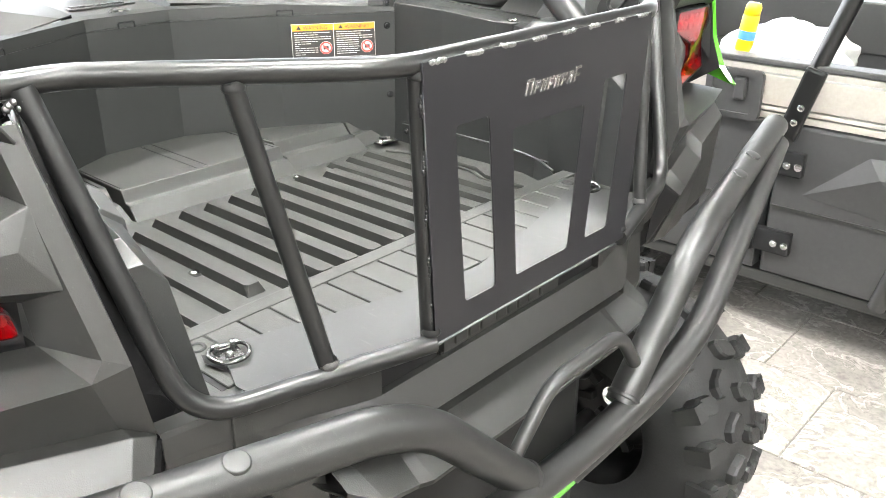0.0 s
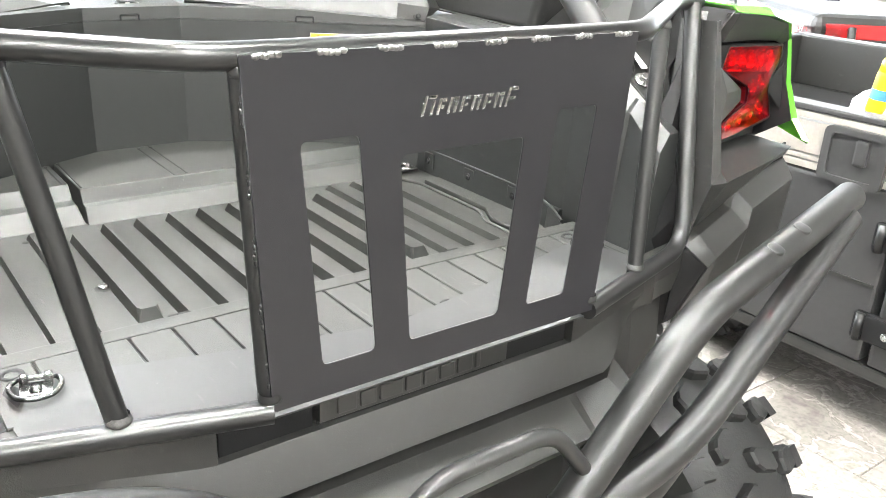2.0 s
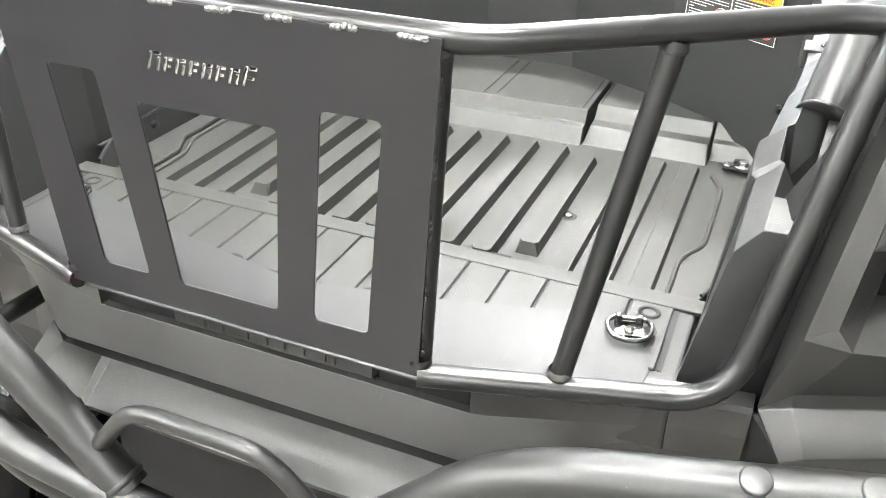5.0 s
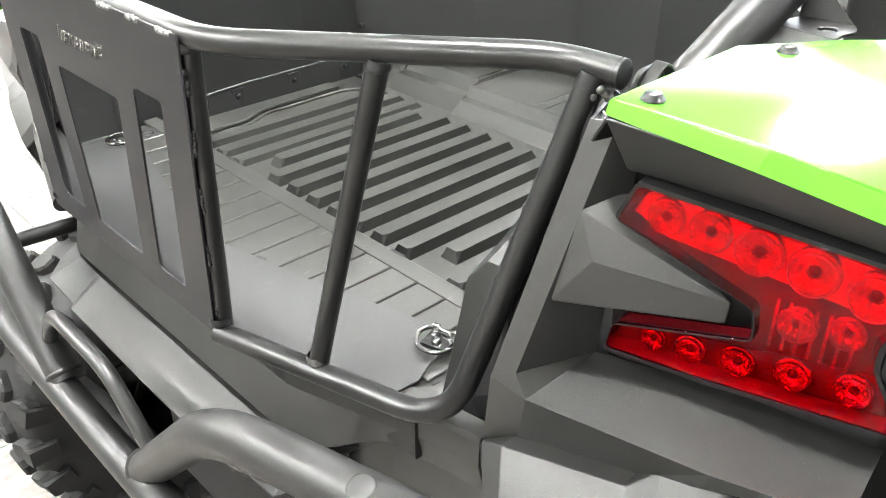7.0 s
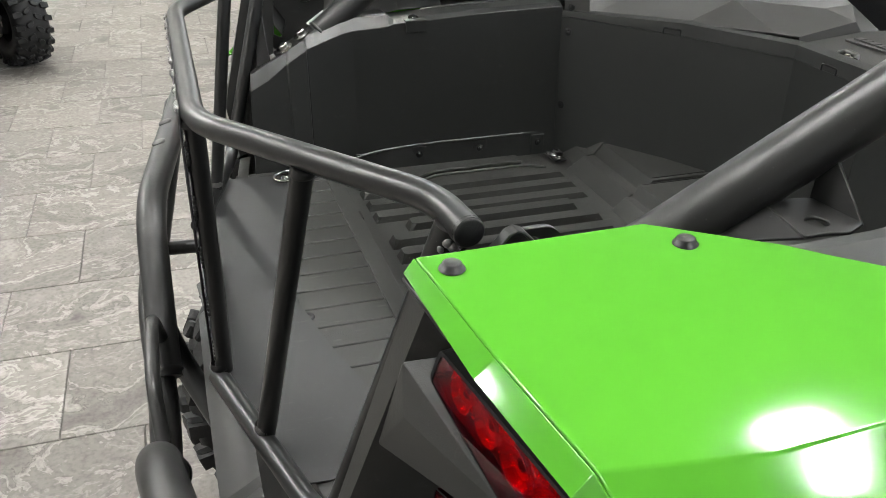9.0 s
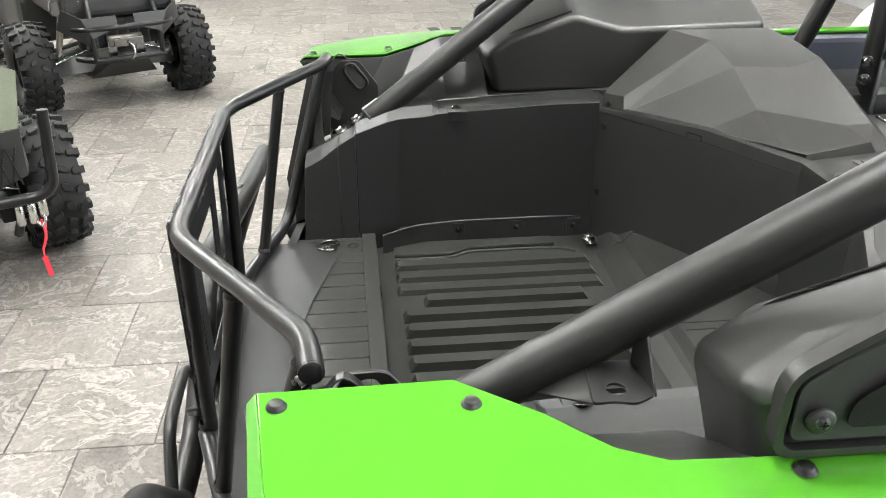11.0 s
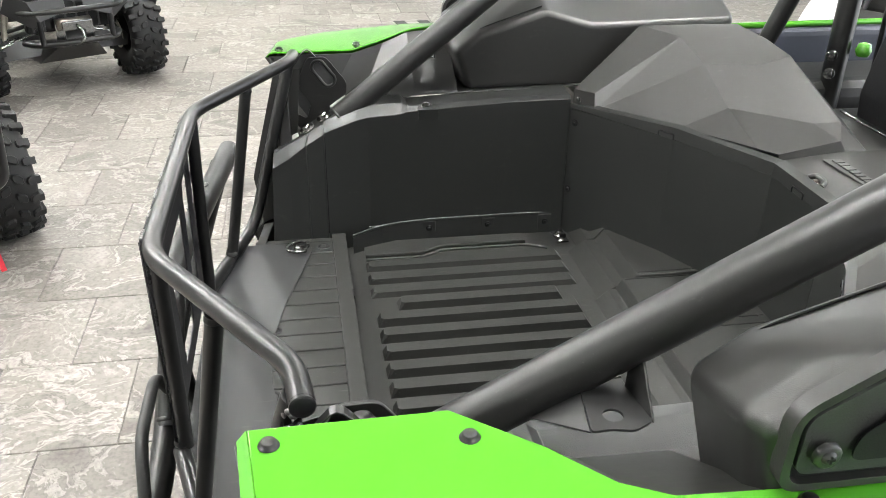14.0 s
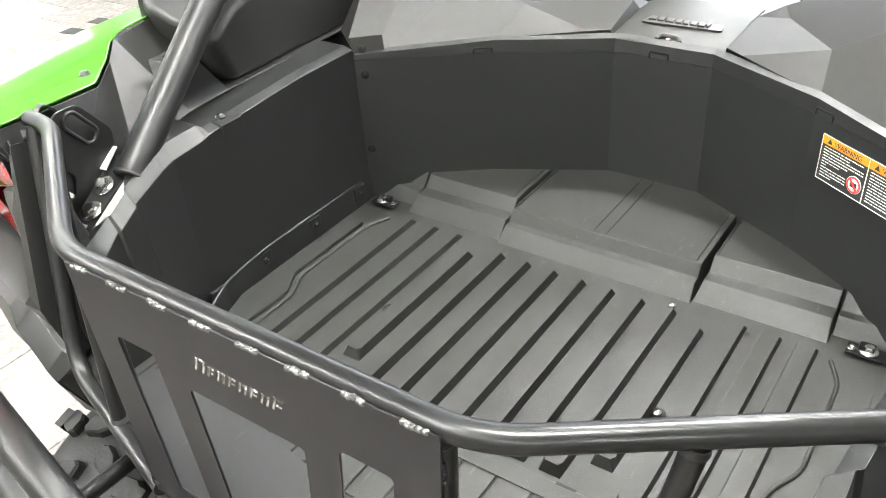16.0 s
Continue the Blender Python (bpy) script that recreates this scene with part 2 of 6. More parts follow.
# ---------------- mesh tools ----------------
def mesh_of(name, verts, faces, smooth=False):
    me = bpy.data.meshes.new(name)
    me.from_pydata([tuple(v) for v in verts], [], faces)
    bm = bmesh.new()
    bm.from_mesh(me)
    bmesh.ops.recalc_face_normals(bm, faces=bm.faces)
    bm.to_mesh(me)
    bm.free()
    if smooth:
        for p in me.polygons:
            p.use_smooth = True
    return me


def put(name, me, material, parent=None, label="", at=None):
    """Links a mesh as one object; a child of the vehicle stands on the vehicle's level."""
    ob = new(name, me)
    if material is not None and not me.materials:
        me.materials.append(material)
    if parent is not None:
        ob.parent = parent
        if parent.get("level"):
            ob.location = (0, 0, parent["level"])
    if at is not None:
        ob.location = at
    if label:
        tagged(ob, label)
    return ob


def soft_edges(ob, width=0.002, seg=2, angle=30):
    m = ob.modifiers.new("bevel", "BEVEL")
    m.width, m.segments, m.limit_method, m.angle_limit = width, seg, "ANGLE", radians(angle)
    m.harden_normals = False
    for p in ob.data.polygons:
        p.use_smooth = True
    s = ob.modifiers.new("weighted", "WEIGHTED_NORMAL")
    s.keep_sharp = True
    return ob


def thick(ob, t, offset=-1.0):
    m = ob.modifiers.new("solidify", "SOLIDIFY")
    m.thickness, m.offset = t, offset
    return ob


def fillet(points, r, n=6):
    """Rounds the corners of an open line of points."""
    P = [Vector(p) for p in points]
    out = [P[0]]
    for a, b, c in zip(P, P[1:], P[2:]):
        u, v = (a - b), (c - b)
        d = min(r, u.length * 0.49, v.length * 0.49)
        p, q = b + u.normalized() * d, b + v.normalized() * d
        for i in range(n + 1):
            t = i / n
            out.append(p * (1 - t) ** 2 + b * 2 * t * (1 - t) + q * t * t)
    out.append(P[-1])
    return out


def fillet_loop(points, r, n=4):
    P = [Vector(p) for p in points]
    out = []
    for i, b in enumerate(P):
        u, v = P[i - 1] - b, P[(i + 1) % len(P)] - b
        d = min(r, u.length * 0.45, v.length * 0.45)
        p, q = b + u.normalized() * d, b + v.normalized() * d
        for k in range(n + 1):
            t = k / n
            out.append(p * (1 - t) ** 2 + b * 2 * t * (1 - t) + q * t * t)
    return out


def tube(points, r, bend=0.05, seg=20, n=7, cap=True):
    """A round bar along a line, with bent corners."""
    L = fillet(points, bend, n) if len(points) > 2 else [Vector(p) for p in points]
    verts, faces = [], []
    up = None
    for i, p in enumerate(L):
        d = (L[min(i + 1, len(L) - 1)] - L[max(i - 1, 0)]).normalized()
        if up is None:
            up = d.orthogonal().normalized()
        up = (up - d * up.dot(d)).normalized()
        w = d.cross(up)
        for k in range(seg):
            a = 2 * math.pi * k / seg
            verts.append(p + (up * math.cos(a) + w * math.sin(a)) * r)
    for i in range(len(L) - 1):
        for k in range(seg):
            faces.append((i * seg + k, i * seg + (k + 1) % seg, (i + 1) * seg + (k + 1) % seg, (i + 1) * seg + k))
    me = mesh_of("tube", verts, faces, True)
    if cap:
        bm = bmesh.new()
        bm.from_mesh(me)
        bmesh.ops.holes_fill(bm, edges=bm.edges)
        for f in bm.faces:
            if len(f.verts) > 4:
                f.smooth = False
                for e in f.edges:
                    e.smooth = False
        bm.to_mesh(me)
        bm.free()
    return me


def slab(loop, holes, thickness, n=(0, 1, 0), right=(1, 0, 0), origin=(0, 0, 0)):
    """A flat plate with holes: 2D loops in the axes right and n x right, thick along n, centred."""
    c = bpy.data.curves.new("outline", "CURVE")
    c.dimensions, c.fill_mode, c.extrude = "2D", "BOTH", thickness / 2
    for lp in (loop, *holes):
        s = c.splines.new("POLY")
        s.points.add(len(lp) - 1)
        for q, p in zip(s.points, lp):
            q.co = (p[0], p[1], 0, 1)
        s.use_cyclic_u = True
    ob = bpy.data.objects.new("outline", c)
    scene.collection.objects.link(ob)
    me = bpy.data.meshes.new_from_object(ob.evaluated_get(bpy.context.evaluated_depsgraph_get()))
    bpy.data.objects.remove(ob)
    bpy.data.curves.remove(c)
    r, nn = Vector(right).normalized(), Vector(n).normalized()
    u = nn.cross(r) * -1 if nn.cross(r).z < 0 else nn.cross(r)
    o = Vector(origin)
    for v in me.vertices:
        v.co = o + r * v.co.x + u * v.co.y + nn * v.co.z
    bm = bmesh.new()
    bm.from_mesh(me)
    bmesh.ops.remove_doubles(bm, verts=bm.verts, dist=1e-5)
    bmesh.ops.recalc_face_normals(bm, faces=bm.faces)
    bm.to_mesh(me)
    bm.free()
    return me


def boxmesh(x0, x1, y0, y1, z0, z1, bevel=0.0, seg=2):
    bm = bmesh.new()
    bmesh.ops.create_cube(bm, size=1)
    for v in bm.verts:
        v.co = ((x0 + x1) / 2 + v.co.x * (x1 - x0), (y0 + y1) / 2 + v.co.y * (y1 - y0), (z0 + z1) / 2 + v.co.z * (z1 - z0))
    if bevel:
        bmesh.ops.bevel(bm, geom=bm.edges[:], offset=bevel, segments=seg, affect="EDGES", profile=0.6)
    me = bpy.data.meshes.new("box")
    bm.to_mesh(me)
    bm.free()
    return me


def lathe(profile, seg=32, smooth=True):
    """Turns (radius, height) points round the z axis."""
    verts, faces = [], []
    n = len(profile)
    for k in range(seg):
        a = 2 * math.pi * k / seg
        for r, h in profile:
            verts.append((r * math.cos(a), r * math.sin(a), h))
    for k in range(seg):
        for i in range(n - 1):
            faces.append((k * n + i, ((k + 1) % seg) * n + i, ((k + 1) % seg) * n + i + 1, k * n + i + 1))
    me = mesh_of("turned", verts, faces, smooth)
    bm = bmesh.new()
    bm.from_mesh(me)
    bmesh.ops.remove_doubles(bm, verts=bm.verts, dist=1e-6)
    bm.to_mesh(me)
    bm.free()
    return me


def moved(me, m):
    me = me.copy()
    me.transform(m)
    return me


def joined(meshes):
    bm = bmesh.new()
    for me in meshes:
        bm.from_mesh(me)
    out = bpy.data.meshes.new("joined")
    bm.to_mesh(out)
    bm.free()
    for m in meshes[0].materials:
        out.materials.append(m)
    return out


def toward(p, d, roll=0.0):
    """A pose at p whose z axis points along d."""
    q = Vector(d).to_track_quat("Z", "Y").to_matrix().to_4x4()
    return Matrix.Translation(p) @ q @ Matrix.Rotation(roll, 4, "Z")


def mirror(pts, s):
    return [(p[0] * s, p[1], p[2]) for p in pts]


def bolt_mesh(r, h, hexa=True, washer=True):
    parts = []
    if washer:
        parts.append(lathe([(0, 0), (r * 1.75, 0), (r * 1.8, h * 0.2), (r * 1.7, h * 0.3), (0, h * 0.3)], 20))
    seg = 6 if hexa else 18
    parts.append(lathe([(0, 0), (r, 0), (r, h * 0.85), (r * 0.86, h), (0, h)], seg, not hexa))
    return joined(parts)


# ---------------- room ----------------
def room():
    X0, X1, Y0, Y1, H = -11.0, 7.0, -8.0, 6.5, 4.8
    slabs = {"floor": (X0, X1, Y0, Y1, -0.12, -0.006)}
    f = put("floor", boxmesh(*slabs["floor"]), GROUT)
    tagged(f, "grey-beige marbled porcelain tiles with dark grout joints", "floor", kind="structure")
    c = put("ceiling", boxmesh(X0, X1, Y0, Y1, H, H + 0.15), CEIL)
    tagged(c, "plain grey painted showroom ceiling", "ceiling", kind="structure")
    # walls with glass fronts ahead and on one side
    def wall(name, a, b, hole):
        (ax, ay), (bx, by) = a, b
        L = math.hypot(bx - ax, by - ay)
        holes = [[(hole[0], hole[2]), (hole[1], hole[2]), (hole[1], hole[3]), (hole[0], hole[3])]] if hole else []
        me = slab([(0, 0), (L, 0), (L, H), (0, H)], holes, 0.2, n=((by - ay), -(bx - ax), 0), right=(bx - ax, by - ay, 0), origin=(ax, ay, 0))
        w = put(name, me, PAINT)
        return tagged(w, "plain white painted showroom wall", "wall", kind="structure")
    wall("wall_north", (X0, Y1), (X1, Y1), (5.8, 17.4, 0.35, 4.55))
    wall("wall_south", (X0, Y0), (X1, Y0), None)
    # west opening is added for the unseen side lamp
    wall("wall_west", (X0, Y0), (X0, Y1), (10.5, 13.9, 0.5, 3.9))
    wall("wall_east", (X1, Y0), (X1, Y1), (9.2, 13.6, 0.35, 3.2))
    # dark mullions of the east glass front
    win = put("window_1", joined([boxmesh(X1 - 0.06, X1, y - 0.04, y + 0.04, 0.35, 3.2) for y in (1.24, 2.3, 3.4, 4.5, 5.56)] + [boxmesh(X1 - 0.05, X1 - 0.01, 1.2, 5.6, z - 0.035, z + 0.035) for z in (0.385, 1.3, 2.25, 3.165)]), TUBE)
    tagged(win, "dark metal frame of a glass front with many panes", "window", kind="structure")
    # ceiling light strips
    lamp = bpy.data.materials.new("light_diffuser")
    lamp.use_nodes = True
    e = lamp.node_tree.nodes["Principled BSDF"]
    e.inputs["Emission Color"].default_value, e.inputs["Emission Strength"].default_value = (0.985, 0.985, 0.94, 1), LAMP_E
    first = None
    rows = ((-6.0, (-9.2, -6.6, -1.5, 1.8, 4.9)), (-3.2, (-9.2, -6.6, -3.8, -1.2)), (-0.4, (-6.6, 0.2)), (2.15, (-6.6, -0.25, 3.3)), (4.6, (-6.6,)), (5.6, (-0.8,)))
    for y, xs in rows:
        for x in xs:
            if first is None:
                first = new("ceiling_light")
                tagged(first, "long white fluorescent light fitting on the ceiling", "ceiling light", "ceiling lights")
                put("housing", boxmesh(-0.47, 0.47, -0.20, 0.20, -0.05, -0.002, 0.008), WHITE, first)
                put("diffuser", boxmesh(-0.45, 0.45, -0.165, 0.165, -0.075, -0.054, 0.006), lamp, first)
                first.location = (x, y, H)
            else:
                copy_thing(first, Matrix.Translation((x, y, H)))
    return f


LAMP_E = 150.0
floor = room()

# ---------------- the vehicle ----------------
utv = new("utility_vehicle")
utv["level"] = G
tagged(utv, "black and lime green side-by-side vehicle with a tubular tailgate", "utility vehicle")


def sheet(name, verts, faces, material, parent, t=0.004, bevel=0.0015, label="", s=1):
    me = mesh_of(name, mirror(verts, s), faces)
    ob = put(name, me, material, parent, label)
    thick(ob, t, 0.0)
    if bevel:
        soft_edges(ob, bevel, 2, 7)
    return ob


def strip(name, sections, material, parent, label="", t=0.004, bev=0.0025):
    """A shell through cross sections of equal length."""
    n = len(sections[0])
    v = [p for sct in sections for p in sct]
    f = [(i * n + k, i * n + k + 1, (i + 1) * n + k + 1, (i + 1) * n + k) for i in range(len(sections) - 1) for k in range(n - 1)]
    ob = put(name, mesh_of(name, v, f), material, parent, label)
    thick(ob, t, 0.0)
    soft_edges(ob, bev, 2, 9)
    return ob


# bed floor with ribs
bed = put("bed_floor", boxmesh(-0.55, 0.55, 0.275, 1.08, -0.10, -0.072), LINER, utv, "ribbed black plastic bed floor")


def rib_mesh(y0, y1):
    w0, w1, z0, z1, e = 0.0170, 0.0138, -0.0725, -0.0545 if y1 < 0.75 else -0.0605, 0.012
    v = [(-w0, y0, z0), (w0, y0, z0), (w0, y1, z0), (-w0, y1, z0)]
    v += [(-w1 * 0.7, y0 + e * 0.55, z1), (w1 * 0.7, y0 + e * 0.55, z1), (w1, y0 + e * 1.2, z1), (w1, y1 - e, z1), (-w1, y1 - e, z1), (-w1, y0 + e * 1.2, z1)]
    f = [(0, 1, 5, 4), (1, 2, 7, 6), (1, 6, 5), (2, 3, 8, 7), (3, 0, 9, 8), (0, 4, 9), (4, 5, 6, 7, 8, 9)]
    return mesh_of("rib", v, f)


RIB = {k: rib_mesh(*k) for k in ((0.326, 0.742), (0.372, 0.716), (0.322, 0.764))}
for i in range(1, 16):
    key = (0.372, 0.716) if i in (4, 12) else (0.322, 0.764) if i < 4 or i > 12 else (0.326, 0.742)
    r = put("rib", RIB[key], LINER, bed)
    r.location = ((i - 8) * 0.0558, 0, 0)
for s in (-1, 1):
    bead = [(0.425, 0.325, -0.07), (0.425, 0.45, -0.07), (0.452, 0.50, -0.07), (0.452, 0.70, -0.07), (0.43, 0.745, -0.07)]
    put("bead", tube(mirror(bead, s), 0.0035, 0.02, 10), LINER, bed)
    raised = [(0.437, 0.325), (0.437, 0.45), (0.464, 0.50), (0.464, 0.70), (0.50, 0.70), (0.50, 0.40), (0.475, 0.325)]
    put("raised_pad", slab([(p[0] * s, p[1]) for p in raised], [], 0.01, n=(0, 0, 1), origin=(0, 0, -0.068)), LINER, bed)
    b = put("floor_bolt", moved(bolt_mesh(0.0078, 0.006, False, False), Matrix.Translation((0.247 * s, 0.507, -0.072))), ZINC, bed, "zinc floor bolt")
    # floor is flat here; dark ring and disc colour in the recesses' shade
    put("bolt_recess", moved(lathe([(0.0085, 0.0005), (0.012, 0.0008), (0.0135, 0.0)], 20), Matrix.Translation((0.247 * s, 0.507, -0.071))), DARK, bed)
    put("drain_notch", moved(lathe([(0, 0.0006), (0.005, 0.0006), (0.006, 0)], 12), Matrix.Translation((0.3 * s, 0.745, -0.071))), DARK, bed)
put("floor_bolt", moved(bolt_mesh(0.007, 0.006, False, False), Matrix.Translation((0.170, 0.757, -0.072))), ZINC, bed, "zinc floor bolt")

# raised shelf behind the tailgate
shelf = put("rear_shelf", boxmesh(-0.47, 0.47, 0.085, 0.284, -0.10, -0.0295, 0.004), LINER, utv, "grooved black plastic rear shelf")
W = 0.0525
for k in range(-8, 9):
    x0, x1 = k * W - W / 2 + 0.0016, k * W + W / 2 - 0.0016
    put("shelf_strip", boxmesh(x0, x1, 0.128, 0.2535, -0.031, -0.0262, 0.0012, 1), LINER, shelf)
# dark sheet colours the groove bottoms as shade
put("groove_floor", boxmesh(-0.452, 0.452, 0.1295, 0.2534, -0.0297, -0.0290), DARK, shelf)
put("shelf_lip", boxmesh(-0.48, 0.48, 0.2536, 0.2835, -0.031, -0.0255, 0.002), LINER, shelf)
# no slots are cut; dark boxes show their shade
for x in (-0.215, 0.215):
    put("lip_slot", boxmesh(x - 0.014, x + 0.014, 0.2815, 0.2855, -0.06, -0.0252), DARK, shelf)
for s in (-1, 1):
    ring = lathe([(0.0075, 0.0), (0.0085, 0.0012), (0.0125, 0.0015), (0.0135, 0.0)], 24)
    put("grommet", moved(ring, Matrix.Translation((0.098 * s, 0.131, -0.026))), DARK, shelf)
    put("grommet", moved(ring, Matrix.Translation((0.419 * s, 0.232, -0.0255))), DARK, shelf)

# steps at the front of the bed: a low riser, a narrow ledge, and a pad up to the wall
step = new("front_step")
step.parent = utv
step.location = (0, 0, G)
tagged(step, "stepped black plastic front end of the bed floor")


def step_mesh(x0, x1, y0, y1, y2, y3, z1=-0.046, z3=-0.0215, taper=0.004):
    prof = [(y0, -0.074), (y1, z1), (y2, z1 + 0.001), (y3, z3), (1.075, z3), (1.075, -0.074)]
    n = len(prof)
    v = [(x0 + (taper if z > -0.07 else 0), y, z) for y, z in prof] + [(x1 - (taper if z > -0.07 else 0), y, z) for y, z in prof]
    f = [tuple(range(n)), tuple(range(n, 2 * n))] + [(i, (i + 1) % n, n + (i + 1) % n, n + i) for i in range(n)]
    return mesh_of("step_block", v, f)


for me in (step_mesh(-0.193, 0.193, 0.777, 0.804, 0.819, 0.831), step_mesh(-0.414, -0.194, 0.785, 0.822, 0.848, 0.868), step_mesh(0.194, 0.414, 0.785, 0.822, 0.848, 0.868),
           step_mesh(-0.53, -0.4145, 0.812, 0.834, 0.848, 0.868, taper=0.0), step_mesh(0.4145, 0.53, 0.812, 0.834, 0.848, 0.868, taper=0.0)):
    soft_edges(put("step_block", me, LINER, step), 0.0022)
for x in (-0.196, -0.005, 0.190):
    for d in (-0.0125, 0.0125):
        y1 = 1.052 if abs(x) < 0.1 else 1.058 - max(0.0, abs(x + d) - 0.095) * 0.517
        put("groove_bead", boxmesh(x + d - 0.0013, x + d + 0.0013, 0.836 if abs(x + d) < 0.19 else 0.872, y1, -0.022, -0.0203, 0.0005, 1), DARK, step)
        put("bead_tip", moved(lathe([(0, 0.0022), (0.003, 0.002), (0.004, 0)], 10), Matrix.Translation((x + d, y1 - 0.012, -0.0215))), LINER, step)

# side walls of the bed
TOP = [(0.135, 0.460, 0.498, 0.130, 0.026), (0.170, 0.466, 0.500, 0.149, 0.026), (0.208, 0.476, 0.503, 0.1765, 0.019), (0.211, 0.4705, 0.4975, 0.180, 0.018), (0.245, 0.4735, 0.4985, 0.202, 0.018), (0.248, 0.480, 0.505, 0.2035, 0.020),
       (0.318, 0.506, 0.516, 0.225, 0.023), (0.345, 0.513, 0.522, 0.229, 0.020), (0.400, 0.515, 0.526, 0.231, 0.018), (0.418, 0.516, 0.527, 0.233, 0.016), (0.430, 0.516, 0.528, 0.236, 0.004), (0.52, 0.519, 0.531, 0.240, 0.004), (0.66, 0.522, 0.535, 0.247, 0.004), (0.80, 0.518, 0.524, 0.253, 0.004)]
for s in (-1, 1):
    v, f = [], []
    for y, xb, x, zt, up in TOP:
        slot = 0.18 < y < 0.30
        v += [(xb, y - (0.012 if y < 0.14 else 0), -0.09), (x, y, zt), (x + 0.022, y + 0.004, zt + up),
              (x + (0.026 if slot else 0.045 if y < 0.18 else 0.085), y + 0.006, zt + (-0.04 if slot else up)), (x + (0.03 if slot else 0.05 if y < 0.18 else 0.09), y + 0.006, zt - 0.14)]
    for i in range(len(TOP) - 1):
        for k in range(4):
            f.append((i * 5 + k, i * 5 + k + 1, i * 5 + k + 6, i * 5 + k + 5))
    f.append((0, 1, 2, 3, 4))
    wall = put("side_wall", mesh_of("side_wall", mirror(v, s), f), SIDEP, utv, "moulded black plastic bed side")
    thick(wall, 0.004, 0.0)
    soft_edges(wall, 0.002, 2, 4)
    # thin dark tube draws the shade line in the crease beside the rib
    put("rib_edge", tube(mirror([(0.503, 0.2478, 0.196), (0.4815, 0.2478, -0.024)], s), 0.0020, seg=8), DARK, wall)
    # clipped flange along the foot of the wall
    fl = put("flange", joined([tube(mirror([(0.47, 0.30, -0.03), (0.505, 0.37, -0.024), (0.518, 0.48, -0.022), (0.52, 0.75, -0.022)], s), 0.0030, 0.05, 10)]), SIDEP, wall)
    foot = [(0.470, 0.30, -0.034), (0.505, 0.37, -0.026), (0.518, 0.48, -0.024), (0.520, 0.70, -0.023), (0.520, 0.80, -0.020)]
    sheet("flange_plate", [(x - 0.001, y, z) for x, y, z in foot] + [(x - 0.006, y, -0.075) for x, y, z in foot], [(i, i + 1, i + 6, i + 5) for i in range(4)], SIDEP, wall, 0.002, 0.0, "", s)
    for y, x in ((0.355, 0.508), (0.48, 0.519), (0.62, 0.521), (0.758, 0.519)):
        put("flange_tab", moved(boxmesh(-0.006, 0.002, -0.016, 0.016, -0.03, 0.012, 0.002), Matrix.Translation((x * s, y, -0.038)) @ Matrix.Scale(s, 4, (1, 0, 0))), SIDEP, wall)
        put("push_rivet", moved(bolt_mesh(0.0042, 0.005, False), toward(((x - 0.006) * s, y, -0.043), (-s, 0, 0))), DARK, wall)
    clip = put("wall_clip", boxmesh((0.521 if s > 0 else -0.572), (0.572 if s > 0 else -0.521), 0.455, 0.500, 0.2385, 0.2425, 0.0012), SIDEP, wall)
    put("clip_lip", boxmesh(min(0.521 * s, 0.526 * s), max(0.521 * s, 0.526 * s), 0.455, 0.500, 0.2195, 0.2420, 0.0012), SIDEP, clip)
    put("clip_bolt", moved(bolt_mesh(0.0062, 0.006), toward((0.546 * s, 0.477, 0.2420), (-0.4 * s, 0, 0.85))), ZINCD, wall)

# front wall of the bed
FW = [(-0.525, 0.80), (-0.30, 0.952), (-0.095, 1.058), (0.095, 1.058), (0.30, 0.952), (0.525, 0.80)]
v, f = [], []
for x, y in FW:
    e = 0.014 if abs(x) > 0.5 else 0.0
    v += [(x, y, -0.09), (x, y, 0.2318), (x, y + 0.007, 0.2322), (x, y + 0.007, 0.2350), (x, y - 0.0005, 0.2354), (x * 0.999, y + 0.0015, 0.257 - e), (x * 0.985, y + 0.020, 0.261 - e)]
for i in range(len(FW) - 1):
    for k in range(6):
        f.append((i * 7 + k, i * 7 + k + 1, i * 7 + k + 8, i * 7 + k + 7))
front = put("front_wall", mesh_of("front_wall", v, f), WALLP, utv, "black plastic front wall of the bed")
thick(front, 0.004, 0.0)
for s in (-1, 1):
    for x, y, z, mm in ((0.507, 0.815, 0.203, DARK), (0.51, 0.813, 0.041, DARK)):
        put("push_rivet", moved(bolt_mesh(0.0046, 0.005, False), toward((x * s, y - 0.006, z), (-s * 0.56, -0.83, 0))), mm, front)
    put("corner_bolt", moved(bolt_mesh(0.005, 0.006), toward((0.557 * s, 0.790, 0.249), (-s * 0.3, -0.3, 0.9))), ZINCD, front)
for x, y, a in ((-0.315, 0.942, 0.594), (0.315, 0.942, -0.594), (-0.006, 1.058, 0.0)):
    put("clip_slot", moved(tube([(-0.018, 0, -0.002), (-0.018, 0, 0.009), (0.018, 0, 0.009), (0.018, 0, -0.002)], 0.0019, 0.004, 8), Matrix.Translation((x, y - 0.0015, 0.2350)) @ Matrix.Rotation(a, 4, "Z")), DARK, front)


# warning label on the front wall
lab = put("warning_label", boxmesh(-0.096, 0.096, -0.0012, 0.0008, -0.0385, 0.0385), LABELB, front, "orange, black and white warning label")
lab.location = (0.4020, 0.8780, 0.1745)
lab.rotation_euler = (0, 0, math.atan2(-0.152, 0.225))
